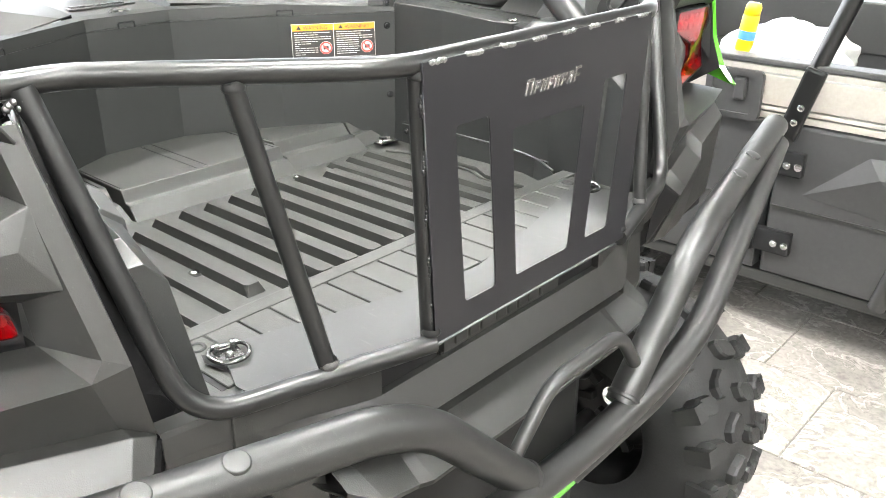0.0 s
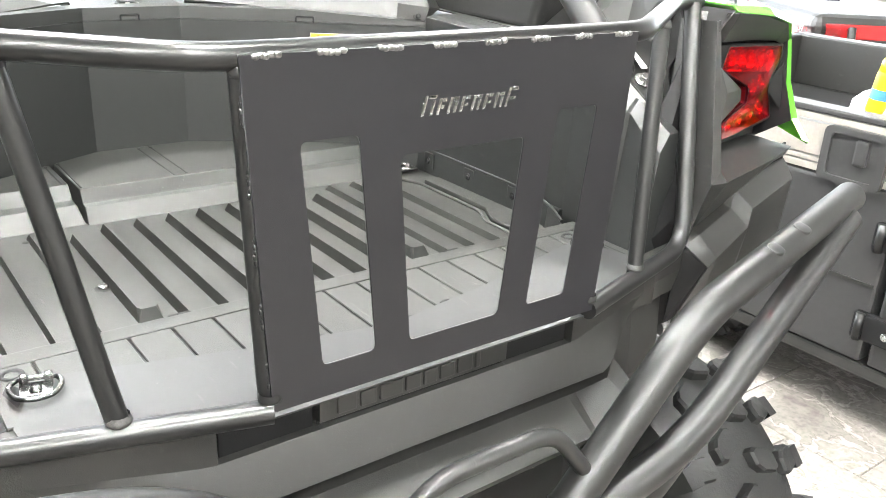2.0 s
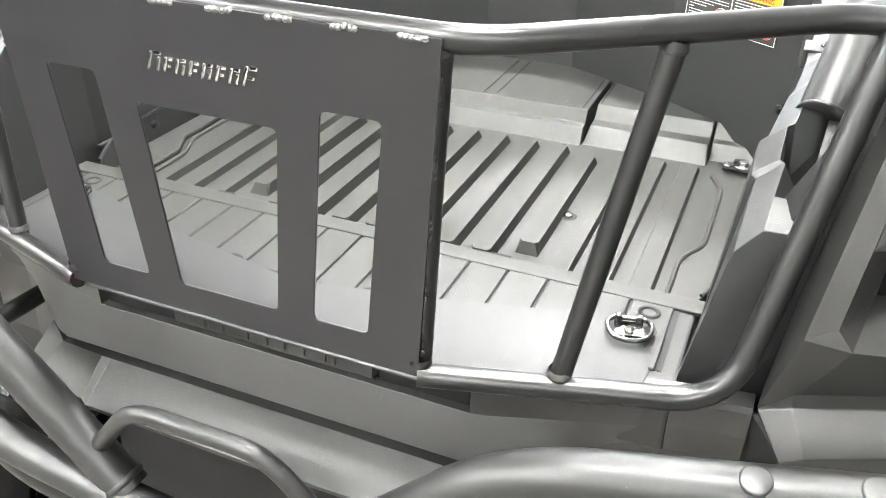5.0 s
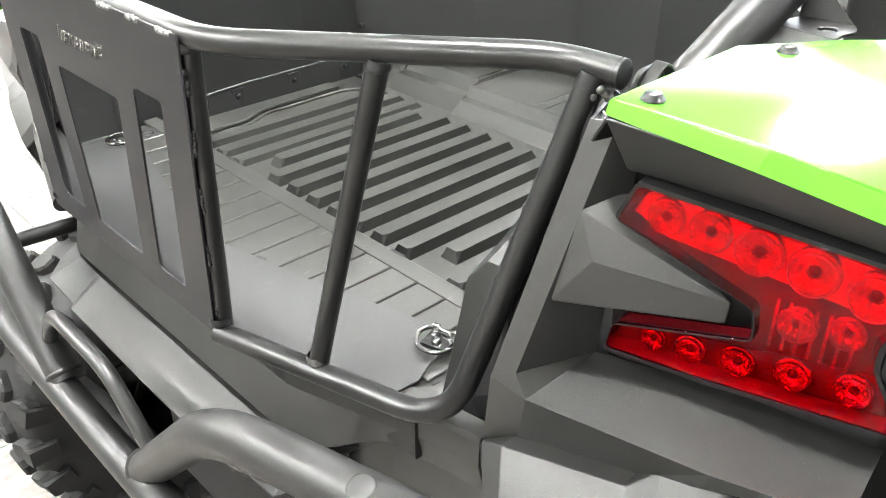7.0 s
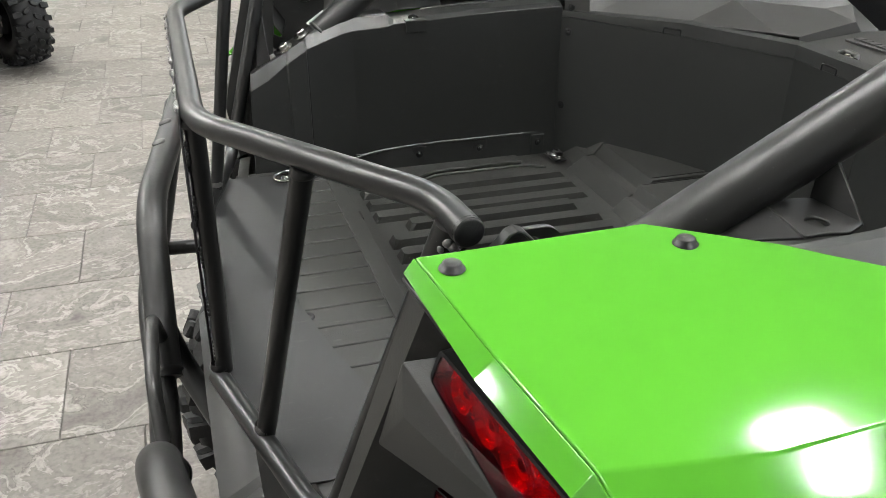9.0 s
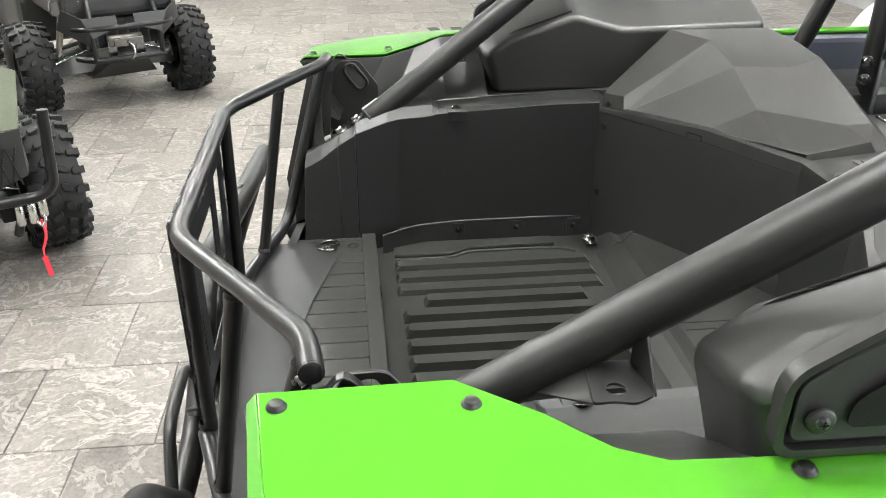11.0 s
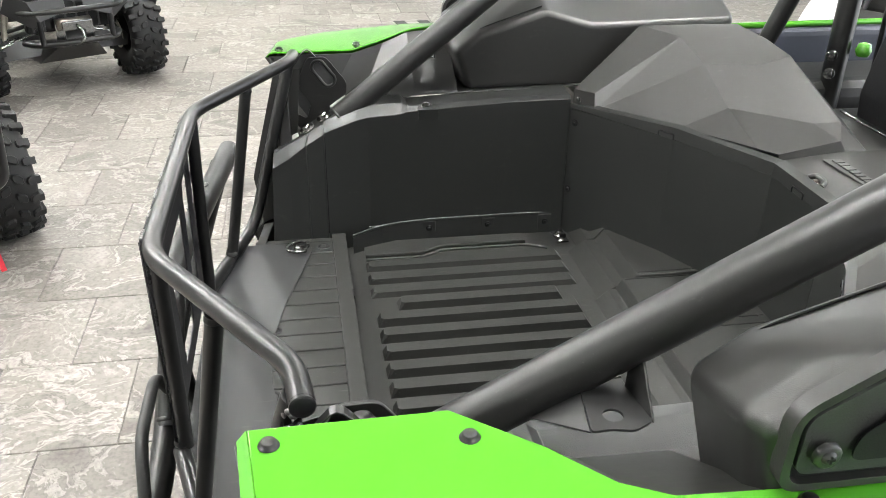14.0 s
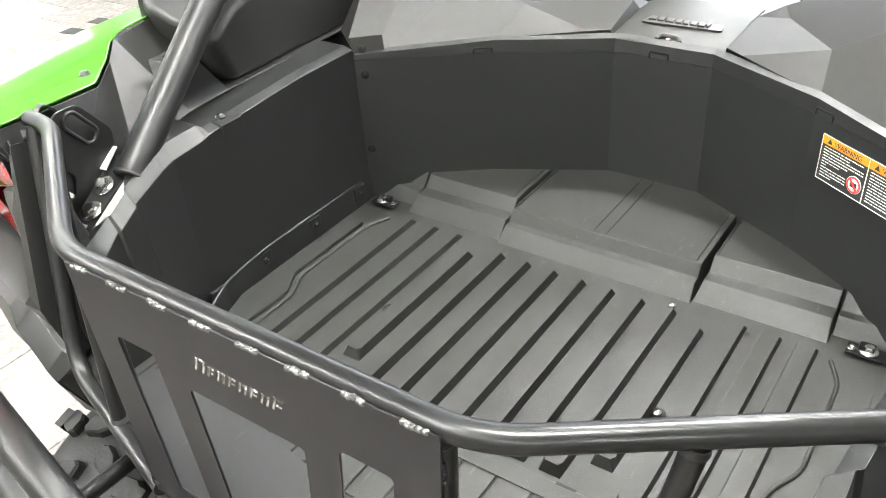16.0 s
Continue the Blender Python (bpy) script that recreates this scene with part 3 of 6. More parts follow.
def text_mesh(words, size):
    c = bpy.data.curves.new("words", "FONT")
    c.body, c.size, c.extrude, c.align_x = words, size, 0.0004, "CENTER"
    ob = bpy.data.objects.new("words", c)
    scene.collection.objects.link(ob)
    me = bpy.data.meshes.new_from_object(ob.evaluated_get(bpy.context.evaluated_depsgraph_get()))
    bpy.data.objects.remove(ob)
    bpy.data.curves.remove(c)
    return me


rng = random.Random(3)
for x0, x1 in ((-0.0945, -0.0012), (0.0012, 0.0945)):
    put("label_band", boxmesh(x0, x1, -0.0024, -0.0012, 0.0235, 0.0375), ORANGE, lab)
    put("heading", moved(text_mesh("WARNING", 0.0115), Matrix.Translation(((x0 + x1) / 2 + 0.006, -0.0026, 0.0263)) @ Matrix.Rotation(math.pi / 2, 4, "X")), LABELB, lab)
    put("print_triangle", mesh_of("t", [((x0 + x1) / 2 - 0.037, -0.0028, 0.0265), ((x0 + x1) / 2 - 0.026, -0.0028, 0.0265), ((x0 + x1) / 2 - 0.0315, -0.0028, 0.0355)], [(0, 1, 2)]), LABELB, lab)
    z = 0.0195
    for k in range(11):
        end = x1 - (0.036 if k > 3 else 0.005)
        x = x0 + 0.005
        while x < end - 0.004:
            w = min(rng.uniform(0.004, 0.013), end - x)
            put("print_bar", boxmesh(x, x + w, -0.0022, -0.0012, z - 0.0013, z), WHITE, lab)
            x += w + 0.0018
            if rng.random() < 0.06:
                break
        z -= 0.0049
    put("print_disc", moved(lathe([(0, 0.0014), (0.0145, 0.0014), (0.0145, 0)], 24), toward((x1 - 0.018, -0.0012, -0.016), (0, -1, 0))), WHITE, lab)
    put("print_mark", moved(boxmesh(-0.006, 0.006, -0.0018, 0, -0.004, 0.004, 0.0), Matrix.Translation((x1 - 0.018, -0.0012, -0.016))), LABELB, lab)
    put("print_ring", moved(lathe([(0.0105, 0.002), (0.014, 0.002)], 24), toward((x1 - 0.018, -0.001, -0.016), (0, -1, 0))), REDP, lab)
    put("print_stroke", moved(boxmesh(-0.011, 0.011, -0.0022, 0, -0.0016, 0.0016), Matrix.Translation((x1 - 0.018, -0.0012, -0.016)) @ Matrix.Rotation(0.8, 4, "Y")), REDP, lab)
for a, b, c, d in ((-0.096, 0.096, 0.0377, 0.0385), (-0.096, 0.096, -0.0385, -0.0377), (-0.096, -0.0952, -0.0385, 0.0385), (0.0952, 0.096, -0.0385, 0.0385), (-0.0006, 0.0006, -0.0385, 0.0385)):
    put("print_border", boxmesh(a, b, -0.0027, -0.0011, c, d), WHITE, lab)


# tie-downs
def tie_down(x, y, z, s, spin=0.0):
    r = Matrix.Rotation(spin, 4, "Z")
    p = put("tie_down", moved(joined([boxmesh(-0.0165, 0.0165, -0.018, 0.010, 0.001, 0.0032, 0.0008), boxmesh(-0.017, -0.007, 0.006, 0.015, 0.001, 0.0125, 0.0035), boxmesh(0.007, 0.017, 0.006, 0.015, 0.001, 0.0125, 0.0035)]), r), ZINCD, utv, "zinc plated folding tie-down ring")
    p.location = (x, y, z + G)
    pts = [(-0.018, 0.0105), (-0.0245, 0.002), (-0.0255, -0.010), (-0.019, -0.024), (-0.006, -0.0305), (0.006, -0.0305), (0.019, -0.024), (0.0255, -0.010), (0.0245, 0.002), (0.018, 0.0105)]
    loop = [(a, b, 0.0072 - 0.002 * (b < -0.02)) for a, b in pts]
    put("ring", moved(tube(loop + loop[:1], 0.0029, 0.008, 12, 4, False), r), ZINCD, p, "bent steel ring")
    put("screw", moved(lathe([(0, 0.0085), (0.003, 0.0082), (0.0058, 0.006), (0.0066, 0.003)], 20), r @ Matrix.Translation((0, -0.008, 0))), ZINCD, p)
    put("screw_socket", moved(lathe([(0, 0.0091), (0.0022, 0.0089)], 6, False), r @ Matrix.Translation((0, -0.008, 0))), DARK, p)


for s in (-1, 1):
    tie_down(0.404 * s, 0.185, -0.0225, s, 0.25 * s)
    # plate is uncut here; a dark face paints the shaded hole
    put("plate_notch", mesh_of("plate_notch", mirror([(0.414, 0.184, -0.0215), (0.4285, 0.153, -0.0215), (0.436, 0.188, -0.0215), (0.428, 0.207, -0.0215)], s), [(0, 1, 2, 3)]), DARK, utv)
    a = put("front_anchor", joined([boxmesh(-0.028, 0.028, -0.014, 0.014, 0, 0.004, 0.0015), moved(boxmesh(-0.012, 0.012, -0.004, 0.012, 0.003, 0.014, 0.003), Matrix.Translation((0, 0, 0)))]), DARK, utv)
    a.location = (0.470 * s, 0.785, -0.066 + G)
    put("anchor_nut", moved(bolt_mesh(0.008, 0.012), Matrix.Translation((0.004 * s, 0, 0.004))), ZINC, a)
    put("anchor_bolt", moved(bolt_mesh(0.004, 0.006, False), Matrix.Translation((-0.02 * s, -0.002, 0.004))), ZINC, a)

# ---------------- tailgate ----------------
gate = new("tailgate")
gate.parent = utv
gate.location = (0, 0, G)
tagged(gate, "satin black tubular tailgate with a cut-out sheet panel")
R1 = 0.0128
rail = [(-0.610, 0.192, 0.348), (-0.548, 0.185, 0.350), (-0.273, 0.010, 0.339), (0.273, 0.010, 0.339), (0.548, 0.185, 0.350), (0.610, 0.192, 0.348)]
put("top_rail", tube(rail, R1, 0.045, 22, 8), TUBE, gate)
low = [(-0.588, 0.184, 0.345), (-0.522, 0.084, -0.012), (-0.225, 0.000, -0.013), (0.225, 0.000, -0.013), (0.522, 0.084, -0.012), (0.588, 0.184, 0.345)]
put("bottom_rail", tube(low[:2] + [(-0.224, 0.001, -0.013)], R1, 0.06, 22, 9), TUBE, gate)
put("bottom_rail", tube([(0.224, 0.001, -0.013)] + low[4:], R1, 0.06, 22, 9), TUBE, gate)
for s in (-1, 1):
    put("panel_post", tube(mirror([(0.224, 0.009, -0.004), (0.240, 0.011, 0.333)], s), 0.0108, seg=18), TUBE, gate)
    put("post", tube(mirror([(0.361, 0.043, -0.006), (0.417, 0.099, 0.336)], s), 0.0112, seg=18), TUBE, gate)
    for k, (x, y, z) in enumerate(((0.361, 0.043, 0.003), (0.416, 0.098, 0.329), (0.225, 0.004, 0.003), (0.239, 0.008, 0.326), (0.586, 0.181, 0.335))):
        wv = lathe([(0.0108, -0.004), (0.0124, -0.002), (0.0127, 0.001), (0.0110, 0.006)], 14)
        put("weld", moved(wv, Matrix.Translation((x * s, y, z))), TUBE if k not in (0, 4) else WELD, gate)
    # latch strip along the upright
    st = put("latch_plate", mesh_of("latch_plate", mirror([(0.606, 0.190, 0.334), (0.621, 0.178, 0.334), (0.590, 0.164, 0.190), (0.577, 0.178, 0.190)], s), [(0, 1, 2, 3)]), ZINCD, gate, "thin zinc latch strip")
    thick(st, 0.003, 0.0)
    put("latch_rod", tube(mirror([(0.618, 0.176, 0.318), (0.604, 0.170, 0.262), (0.586, 0.163, 0.196)], s), 0.0028, 0.02, 8), ZINC, gate)
    for t in (0.10, 0.52, 0.95):
        p = Vector((0.610, 0.180, 0.322)).lerp(Vector((0.577, 0.168, 0.196)), t)
        put("latch_bolt", moved(bolt_mesh(0.006, 0.008), toward((p.x * s, p.y - 0.004, p.z), (0.3 * s, -1, 0.2))), ZINC, gate)
    put("end_cap", moved(lathe([(0, 0.002), (0.0105, 0.002), (0.0125, 0.0005), (0.0129, -0.004)], 22), toward((0.610 * s, 0.192, 0.348), (0.99 * s, 0.10, -0.03))), DARK, gate)
    ear = [[(x * s, y, z) for x in (0.6185, 0.6305)] for y, z in ((0.194, 0.322), (0.207, 0.341), (0.216, 0.3515), (0.222, 0.354), (0.228, 0.3515), (0.237, 0.342), (0.250, 0.322))]
    strip("keeper", ear, TUBE, gate, "bent black keeper strap", 0.0025, 0.001)


window = lambda q: fillet_loop([(*p, 0) for p in q], 0.008)
left = [(-0.192, 0.262), (-0.129, 0.262), (-0.106, 0.026), (-0.170, 0.026)]
mid = [(-0.082, 0.236), (0.082, 0.236), (0.063, 0.025), (-0.063, 0.025)]
holes = []
x = -0.060


def slant(x0, x1, z0, z1):
    k = 0.30
    return [(x0 + (z0 - 0.2725) * k, z0), (x1 + (z0 - 0.2725) * k, z0), (x1 + (z1 - 0.2725) * k, z1), (x0 + (z1 - 0.2725) * k, z1)]


for k, w in enumerate((0.016, 0.011, 0.013, 0.012, 0.013, 0.012, 0.013, 0.015)):
    h = 0.020 if k in (0, 7) else 0.016
    z0 = 0.2725
    holes.append(slant(x, x + 0.0034, z0, z0 + h))
    holes.append(slant(x + 0.0048, x + w - 0.002, z0 + h - 0.0036, z0 + h))
    if k % 2 == 0:
        holes.append(slant(x + w - 0.0054, x + w - 0.002, z0, z0 + h - 0.005))
    else:
        holes.append(slant(x + 0.0048, x + w - 0.003, z0 + h * 0.35, z0 + h * 0.35 + 0.003))
    x += w + 0.0026
panel = put("panel", slab([(-0.226, -0.0105), (0.226, -0.0105), (0.247, 0.342), (-0.247, 0.342)], [window(left), window(mid), window([(-a, b) for a, b in left]), *holes], 0.003, origin=(0, -0.004, 0)), SHEET, gate, "black sheet panel with three cut-out windows")
for q in holes:
    c = Vector((sum(p[0] for p in q) / len(q), sum(p[1] for p in q) / len(q)))
    inner = [tuple(c + (Vector(p) - c) * 0.80 + Vector((-0.0004, 0.0004))) for p in q]
    # bright rim, wider right and below, paints the light caught by the cut
    put("cut_edge", slab([tuple(c + (Vector(p) - c) * 0.99) for p in q], [inner], 0.0036, origin=(0, -0.004, 0)), ZINC, gate)


def bead_mesh(seed, n=5, w=0.0055, r=0.0036):
    rng = random.Random(seed)
    out = []
    for k in range(n):
        bm = bmesh.new()
        bmesh.ops.create_icosphere(bm, subdivisions=2, radius=1)
        for q in bm.verts:
            q.co *= 1 + rng.uniform(-0.08, 0.08)
        me = bpy.data.meshes.new("b")
        bm.to_mesh(me)
        bm.free()
        me.transform(Matrix.Translation(((k - (n - 1) / 2) * w + rng.uniform(-0.001, 0.001), rng.uniform(-0.0008, 0.0008), rng.uniform(-0.0008, 0.0008))) @ Matrix.Diagonal((0.0042, r, r * 0.9, 1)))
        out.append(me)
    me = joined(out)
    for p in me.polygons:
        p.use_smooth = True
    return me


for i in range(8):
    put("weld_bead", moved(bead_mesh(i), Matrix.Translation((-0.222 + i * 0.0632, -0.004, 0.3405))), WELD, gate)
for s in (-1, 1):
    for i in range(5):
        z = 0.03 + i * 0.066
        put("weld_bead", moved(bead_mesh(20 + i, 5, 0.0055, 0.0028), toward(((0.2265 + z * 0.058) * s, 0.0005, z), (0, 0, 1)) @ Matrix.Rotation(math.pi / 2, 4, "Y")), TUBE, gate)
for s in (-1, 1):
    # rough welds where the rail meets the slanted upright
    for k, (p, d) in enumerate((((0.588, 0.178, 0.334), (0.7, -0.3, -0.5)), ((0.603, 0.183, 0.330), (0.5, 0.5, -0.6)), ((0.586, 0.172, 0.292), (0.2, 0.3, 0.9)), ((0.571, 0.156, 0.214), (0.2, 0.3, 0.9)))):
        put("weld_bead", moved(bead_mesh(40 + k, 4, 0.0055, 0.0042), toward((p[0] * s, p[1], p[2]), (d[0] * s, d[1], d[2])) @ Matrix.Rotation(math.pi / 2, 4, "Y")), WELD, gate)
# bent plate over the shelf
V = [(-0.436, 0.066), (-0.225, 0.004), (0.225, 0.004), (0.436, 0.066), (0.440, 0.118), (0.400, 0.208), (0.180, 0.150), (0.0, 0.116), (-0.180, 0.150), (-0.400, 0.208), (-0.440, 0.118)]
put("shelf_plate", slab(V, [], 0.0025, n=(0, 0, 1), origin=(0, 0, -0.0235)), PLATE, gate, "grey sheet steel shelf plate")

# ---------------- rear fascia ----------------
LOW = [(0.0, 0.036, -0.150), (0.315, 0.036, -0.150), (0.43, 0.090, -0.102), (0.535, 0.110, -0.104), (0.56, 0.114, -0.102)]


def low_edge(a):
    for p, q in zip(LOW, LOW[1:]):
        if a <= q[0]:
            t = (a - p[0]) / (q[0] - p[0])
            t = t * t * (3 - 2 * t) * 0.6 + t * 0.4
            return p[1] + (q[1] - p[1]) * t, p[2] + (q[2] - p[2]) * t
    return LOW[-1][1:]


X = [0.0, 0.07, 0.139, 0.141, 0.20, 0.259, 0.263] + [0.28 + 0.0168 * k for k in range(17)]
secs = []
for x in [-q for q in X[:0:-1]] + X:
    a = abs(x)
    yt = 0.058 + max(0.0, a - 0.26) * 0.155
    e = max(0.0, min(1.0, (a - 0.27) / 0.22))
    zt = -0.036 + e * 0.010
    rec = 0.018 if 0.14 < a < 0.26 else 0.0
    gr = 0.012 if a < 0.26 else 0.0
    lift = 0.034 * e
    yl, zl = low_edge(a)
    secs.append([(x, yt + 0.022, zt + 0.003), (x, yt + 0.002, zt), (x, yt + rec, zt - 0.012 * (1 - 0.5 * e)), (x, yt + rec, -0.0875 + lift), (x, yt + max(rec, gr), -0.0885 + lift), (x, yt + max(rec, gr), -0.0965 + lift), (x, yt, -0.098 + lift),
                 (x, yl, zl), (x, yl + 0.030, zl - 0.004), (x, yl + 0.038, zl - 0.03)])
fascia = strip("rear_panel", secs, PLASTIC, utv, "moulded black plastic rear panel", 0.003, 0.0016)
# dark boxes give the panel's gap, groove and recesses their shade by colour
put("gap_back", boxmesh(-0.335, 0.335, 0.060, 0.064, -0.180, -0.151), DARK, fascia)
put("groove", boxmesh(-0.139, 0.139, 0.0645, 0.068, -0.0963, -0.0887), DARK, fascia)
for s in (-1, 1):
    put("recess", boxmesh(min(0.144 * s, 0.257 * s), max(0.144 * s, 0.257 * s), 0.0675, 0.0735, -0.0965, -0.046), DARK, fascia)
x = -0.118
for w, h in ((0.030, 0.028), (0.026, 0.020), (0.036, 0.020), (0.026, 0.020), (0.024, 0.020), (0.026, 0.020), (0.028, 0.028), (0.012, 0.026)):
    put("raised_mark", moved(boxmesh(0, w - 0.004, 0, 0.006, 0, h, 0.0016), Matrix.Translation((x, 0.0538, -0.083))), PLASTIC, fascia)
    x += w + 0.001
# lower skirt behind the bumper
SK = [(0.0, 0.038, -0.170, -0.021, -0.204), (0.245, 0.038, -0.170, -0.019, -0.204), (0.262, 0.039, -0.171, -0.008, -0.207), (0.330, 0.040, -0.168, -0.016, -0.186), (0.362, 0.060, -0.152, 0.020, -0.176)]
sk = []
for a, yt, zt, yf, zf in [(-q[0], *q[1:]) for q in SK[:0:-1]] + SK:
    sk.append([(a, yt + 0.035, zt - 0.003), (a, yt, zt), (a, yf, zf), (a, yf + 0.003, zf - 0.008), (a, yf + 0.05, zf - 0.022), (a, yf + 0.12, zf - 0.026)])
strip("skirt", sk, COVER, utv, "black plastic skirt under the rear panel", 0.003, 0.0018)
for s in (-1, 1):
    side = []
    for x, y, z in ((0.345, 0.085, -0.168), (0.40, 0.115, -0.115), (0.48, 0.135, -0.095), (0.556, 0.140, -0.09)):
        side.append([(x * s, y + 0.01, z + 0.03), (x * s, y, z - 0.01), (x * s, y - 0.012, -0.25), (x * s, y + 0.01, -0.34)])
    strip("side_skirt", side, PLASTIC, utv, "black plastic side skirt", 0.003, 0.002)
# solid dark box in place of the shaded depth behind the bumper
put("grille_back", boxmesh(-0.3, 0.3, 0.13, 0.15, -0.45, -0.19), DARK, utv, "dark box standing for the shade behind the bumper")
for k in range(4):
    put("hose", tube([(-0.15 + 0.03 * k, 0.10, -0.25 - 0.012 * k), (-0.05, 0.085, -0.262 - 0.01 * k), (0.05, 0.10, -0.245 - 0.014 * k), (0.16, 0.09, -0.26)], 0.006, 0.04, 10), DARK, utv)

for k in range(9):
    put("lattice_bar", tube([(-0.20 + 0.05 * k, 0.105, -0.245), (-0.175 + 0.05 * k, 0.10, -0.285), (-0.20 + 0.05 * k, 0.105, -0.325)], 0.004, 0.006, 8), PLASTIC, utv)
for z in (-0.262, -0.305):
    put("lattice_bar", tube([(-0.24, 0.108, z), (0.0, 0.10, z - 0.006), (0.24, 0.108, z)], 0.0045, 0.05, 8), PLASTIC, utv)

# ---------------- bumper ----------------
bumper = new("rear_bumper")
bumper.parent = utv
bumper.location = (0, 0, G)
tagged(bumper, "satin black tubular rear bumper")
R2 = 0.0262
for s in (-1, 1):
    put("upper_tube", tube(mirror([(0.872, 0.012, 0.036), (0.348, -0.080, -0.022), (0.125, -0.084, -0.245)], s), R2, 0.085, 28, 10), BUMP, bumper)
    put("brace_tube", tube(mirror([(0.335, -0.10, -0.20), (0.30, -0.075, -0.30), (0.16, 0.02, -0.46)], s), 0.022, 0.06, 22, 6), BUMP, bumper)
    if s < 0:
        put("side_strut", tube(mirror([(0.45, -0.085, -0.160), (0.45, 0.13, -0.170)], s), 0.014, seg=16), BUMP, bumper)
    for x in (0.556, 0.648):
        t = (x - 0.348) / (0.872 - 0.348)
        c = Vector((x * s, -0.080 + 0.092 * t, -0.022 + 0.058 * t))
        put("plug", moved(lathe([(0, 0.0012), (0.0120, 0.0011), (0.0138, 0.0005), (0.0142, -0.003)], 24), toward(c + Vector((0, -0.009, 0.0246)), (0, -0.35, 1))), BUMP, bumper)
    put("joint_weld", moved(lathe([(0.0265, -0.004), (0.0295, 0), (0.0265, 0.005)], 24), toward((0.134 * s, -0.084, -0.236), (0.7 * s, 0, 0.7))), BUMP, bumper)
    put("hoop_weld", moved(lathe([(0.0108, -0.004), (0.0138, 0), (0.0108, 0.005)], 16), toward((0.158 * s, -0.083, -0.186), (-0.6 * s, 0, 0.75))), WELD, bumper)
put("lower_tube", tube([(-0.83, -0.012, 0.012), (-0.335, -0.105, -0.205), (-0.10, -0.092, -0.262), (0.10, -0.092, -0.262), (0.335, -0.105, -0.205), (0.83, -0.012, 0.012)], 0.0245, 0.09, 28, 10), BUMP, bumper)
put("hoop", tube([(-0.170, -0.083, -0.198), (-0.088, -0.090, -0.098), (0.088, -0.090, -0.098), (0.170, -0.083, -0.198)], 0.0108, 0.04, 18, 8), BUMP, bumper)

# ---------------- tail corners ----------------
def corner(s):
    v = [(0.612, 0.152, 0.322), (0.631, 0.160, 0.322),                                             # 0-1 top of the slanted post
         (0.575, 0.088, 0.080), (0.600, 0.092, 0.096), (0.616, 0.088, 0.078), (0.631, 0.164, 0.098),   # 2-5 foot of the post and of the lamp's bay
         (0.646, 0.176, 0.315), (0.876, 0.142, 0.094), (0.862, 0.245, 0.100),                          # 6-8 ledge under the lamp
         (0.553, 0.104, -0.022), (0.585, 0.118, -0.006), (0.703, 0.148, 0.010), (0.727, 0.158, 0.036), (0.935, 0.190, 0.055),  # 9-13 down to the moulding
         (0.592, 0.205, 0.322), (0.560, 0.175, 0.0), (0.78, 0.116, 0.087)]                             # 14-16
    f = [(0, 1, 3, 2), (1, 6, 5, 3), (3, 5, 4), (4, 5, 8, 7, 16), (2, 3, 4), (2, 4, 10, 9), (4, 16, 11, 10), (16, 7, 13, 12, 11), (0, 2, 9, 15, 14)]
    c = sheet("tail_corner", v, f, PLASTIC, utv, 0.003, 0.004, "black plastic tail corner round the lamp", s)
    # hood over the lamp
    h = [(0.632, 0.150, 0.336), (0.640, 0.132, 0.336), (0.760, 0.152, 0.327), (0.842, 0.172, 0.308), (0.886, 0.192, 0.276),
         (0.640, 0.166, 0.296), (0.646, 0.160, 0.288), (0.752, 0.180, 0.284), (0.852, 0.198, 0.276), (0.880, 0.204, 0.268)]
    sheet("lamp_hood", h, [(0, 1, 6, 5), (1, 2, 7, 6), (2, 3, 8, 7), (3, 4, 9, 8)], PLASTIC, c, 0.003, 0.002, "", s)
    # plate behind the lamp and the outer side of its bay, coloured as shade
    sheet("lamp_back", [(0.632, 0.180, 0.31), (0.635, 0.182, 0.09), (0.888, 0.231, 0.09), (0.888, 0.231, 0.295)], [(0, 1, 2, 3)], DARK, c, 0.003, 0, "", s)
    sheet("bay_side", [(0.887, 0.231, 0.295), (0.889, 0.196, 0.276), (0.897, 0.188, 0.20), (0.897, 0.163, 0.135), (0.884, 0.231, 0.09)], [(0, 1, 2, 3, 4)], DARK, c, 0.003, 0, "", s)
    # dark sheets fill the gaps beside lamp and rear panel with painted shade
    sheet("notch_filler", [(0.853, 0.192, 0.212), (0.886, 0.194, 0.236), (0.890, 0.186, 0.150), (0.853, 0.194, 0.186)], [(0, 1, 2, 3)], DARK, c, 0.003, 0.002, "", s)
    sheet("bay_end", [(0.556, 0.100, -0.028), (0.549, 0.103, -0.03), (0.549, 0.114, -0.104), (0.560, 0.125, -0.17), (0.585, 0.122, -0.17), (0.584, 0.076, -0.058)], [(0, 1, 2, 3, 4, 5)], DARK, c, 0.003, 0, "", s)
    # plastic wedge between the two legs of the lamp
    w = [(0.6205, 0.137, 0.250), (0.6115, 0.118, 0.168), (0.742, 0.174, 0.183), (0.742, 0.176, 0.201), (0.640, 0.174, 0.262), (0.634, 0.168, 0.148), (0.640, 0.1325, 0.212)]
    sheet("lamp_wedge", w, [(0, 1, 6), (6, 1, 2), (0, 6, 3), (6, 2, 3), (0, 3, 4), (1, 5, 2)], PLASTIC, c, 0.003, 0.003, "", s)
    # dark sheets put in for the shade between bed side and tail corner
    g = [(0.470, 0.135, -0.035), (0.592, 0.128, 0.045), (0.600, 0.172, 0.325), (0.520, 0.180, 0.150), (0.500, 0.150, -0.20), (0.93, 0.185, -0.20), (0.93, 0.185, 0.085)]
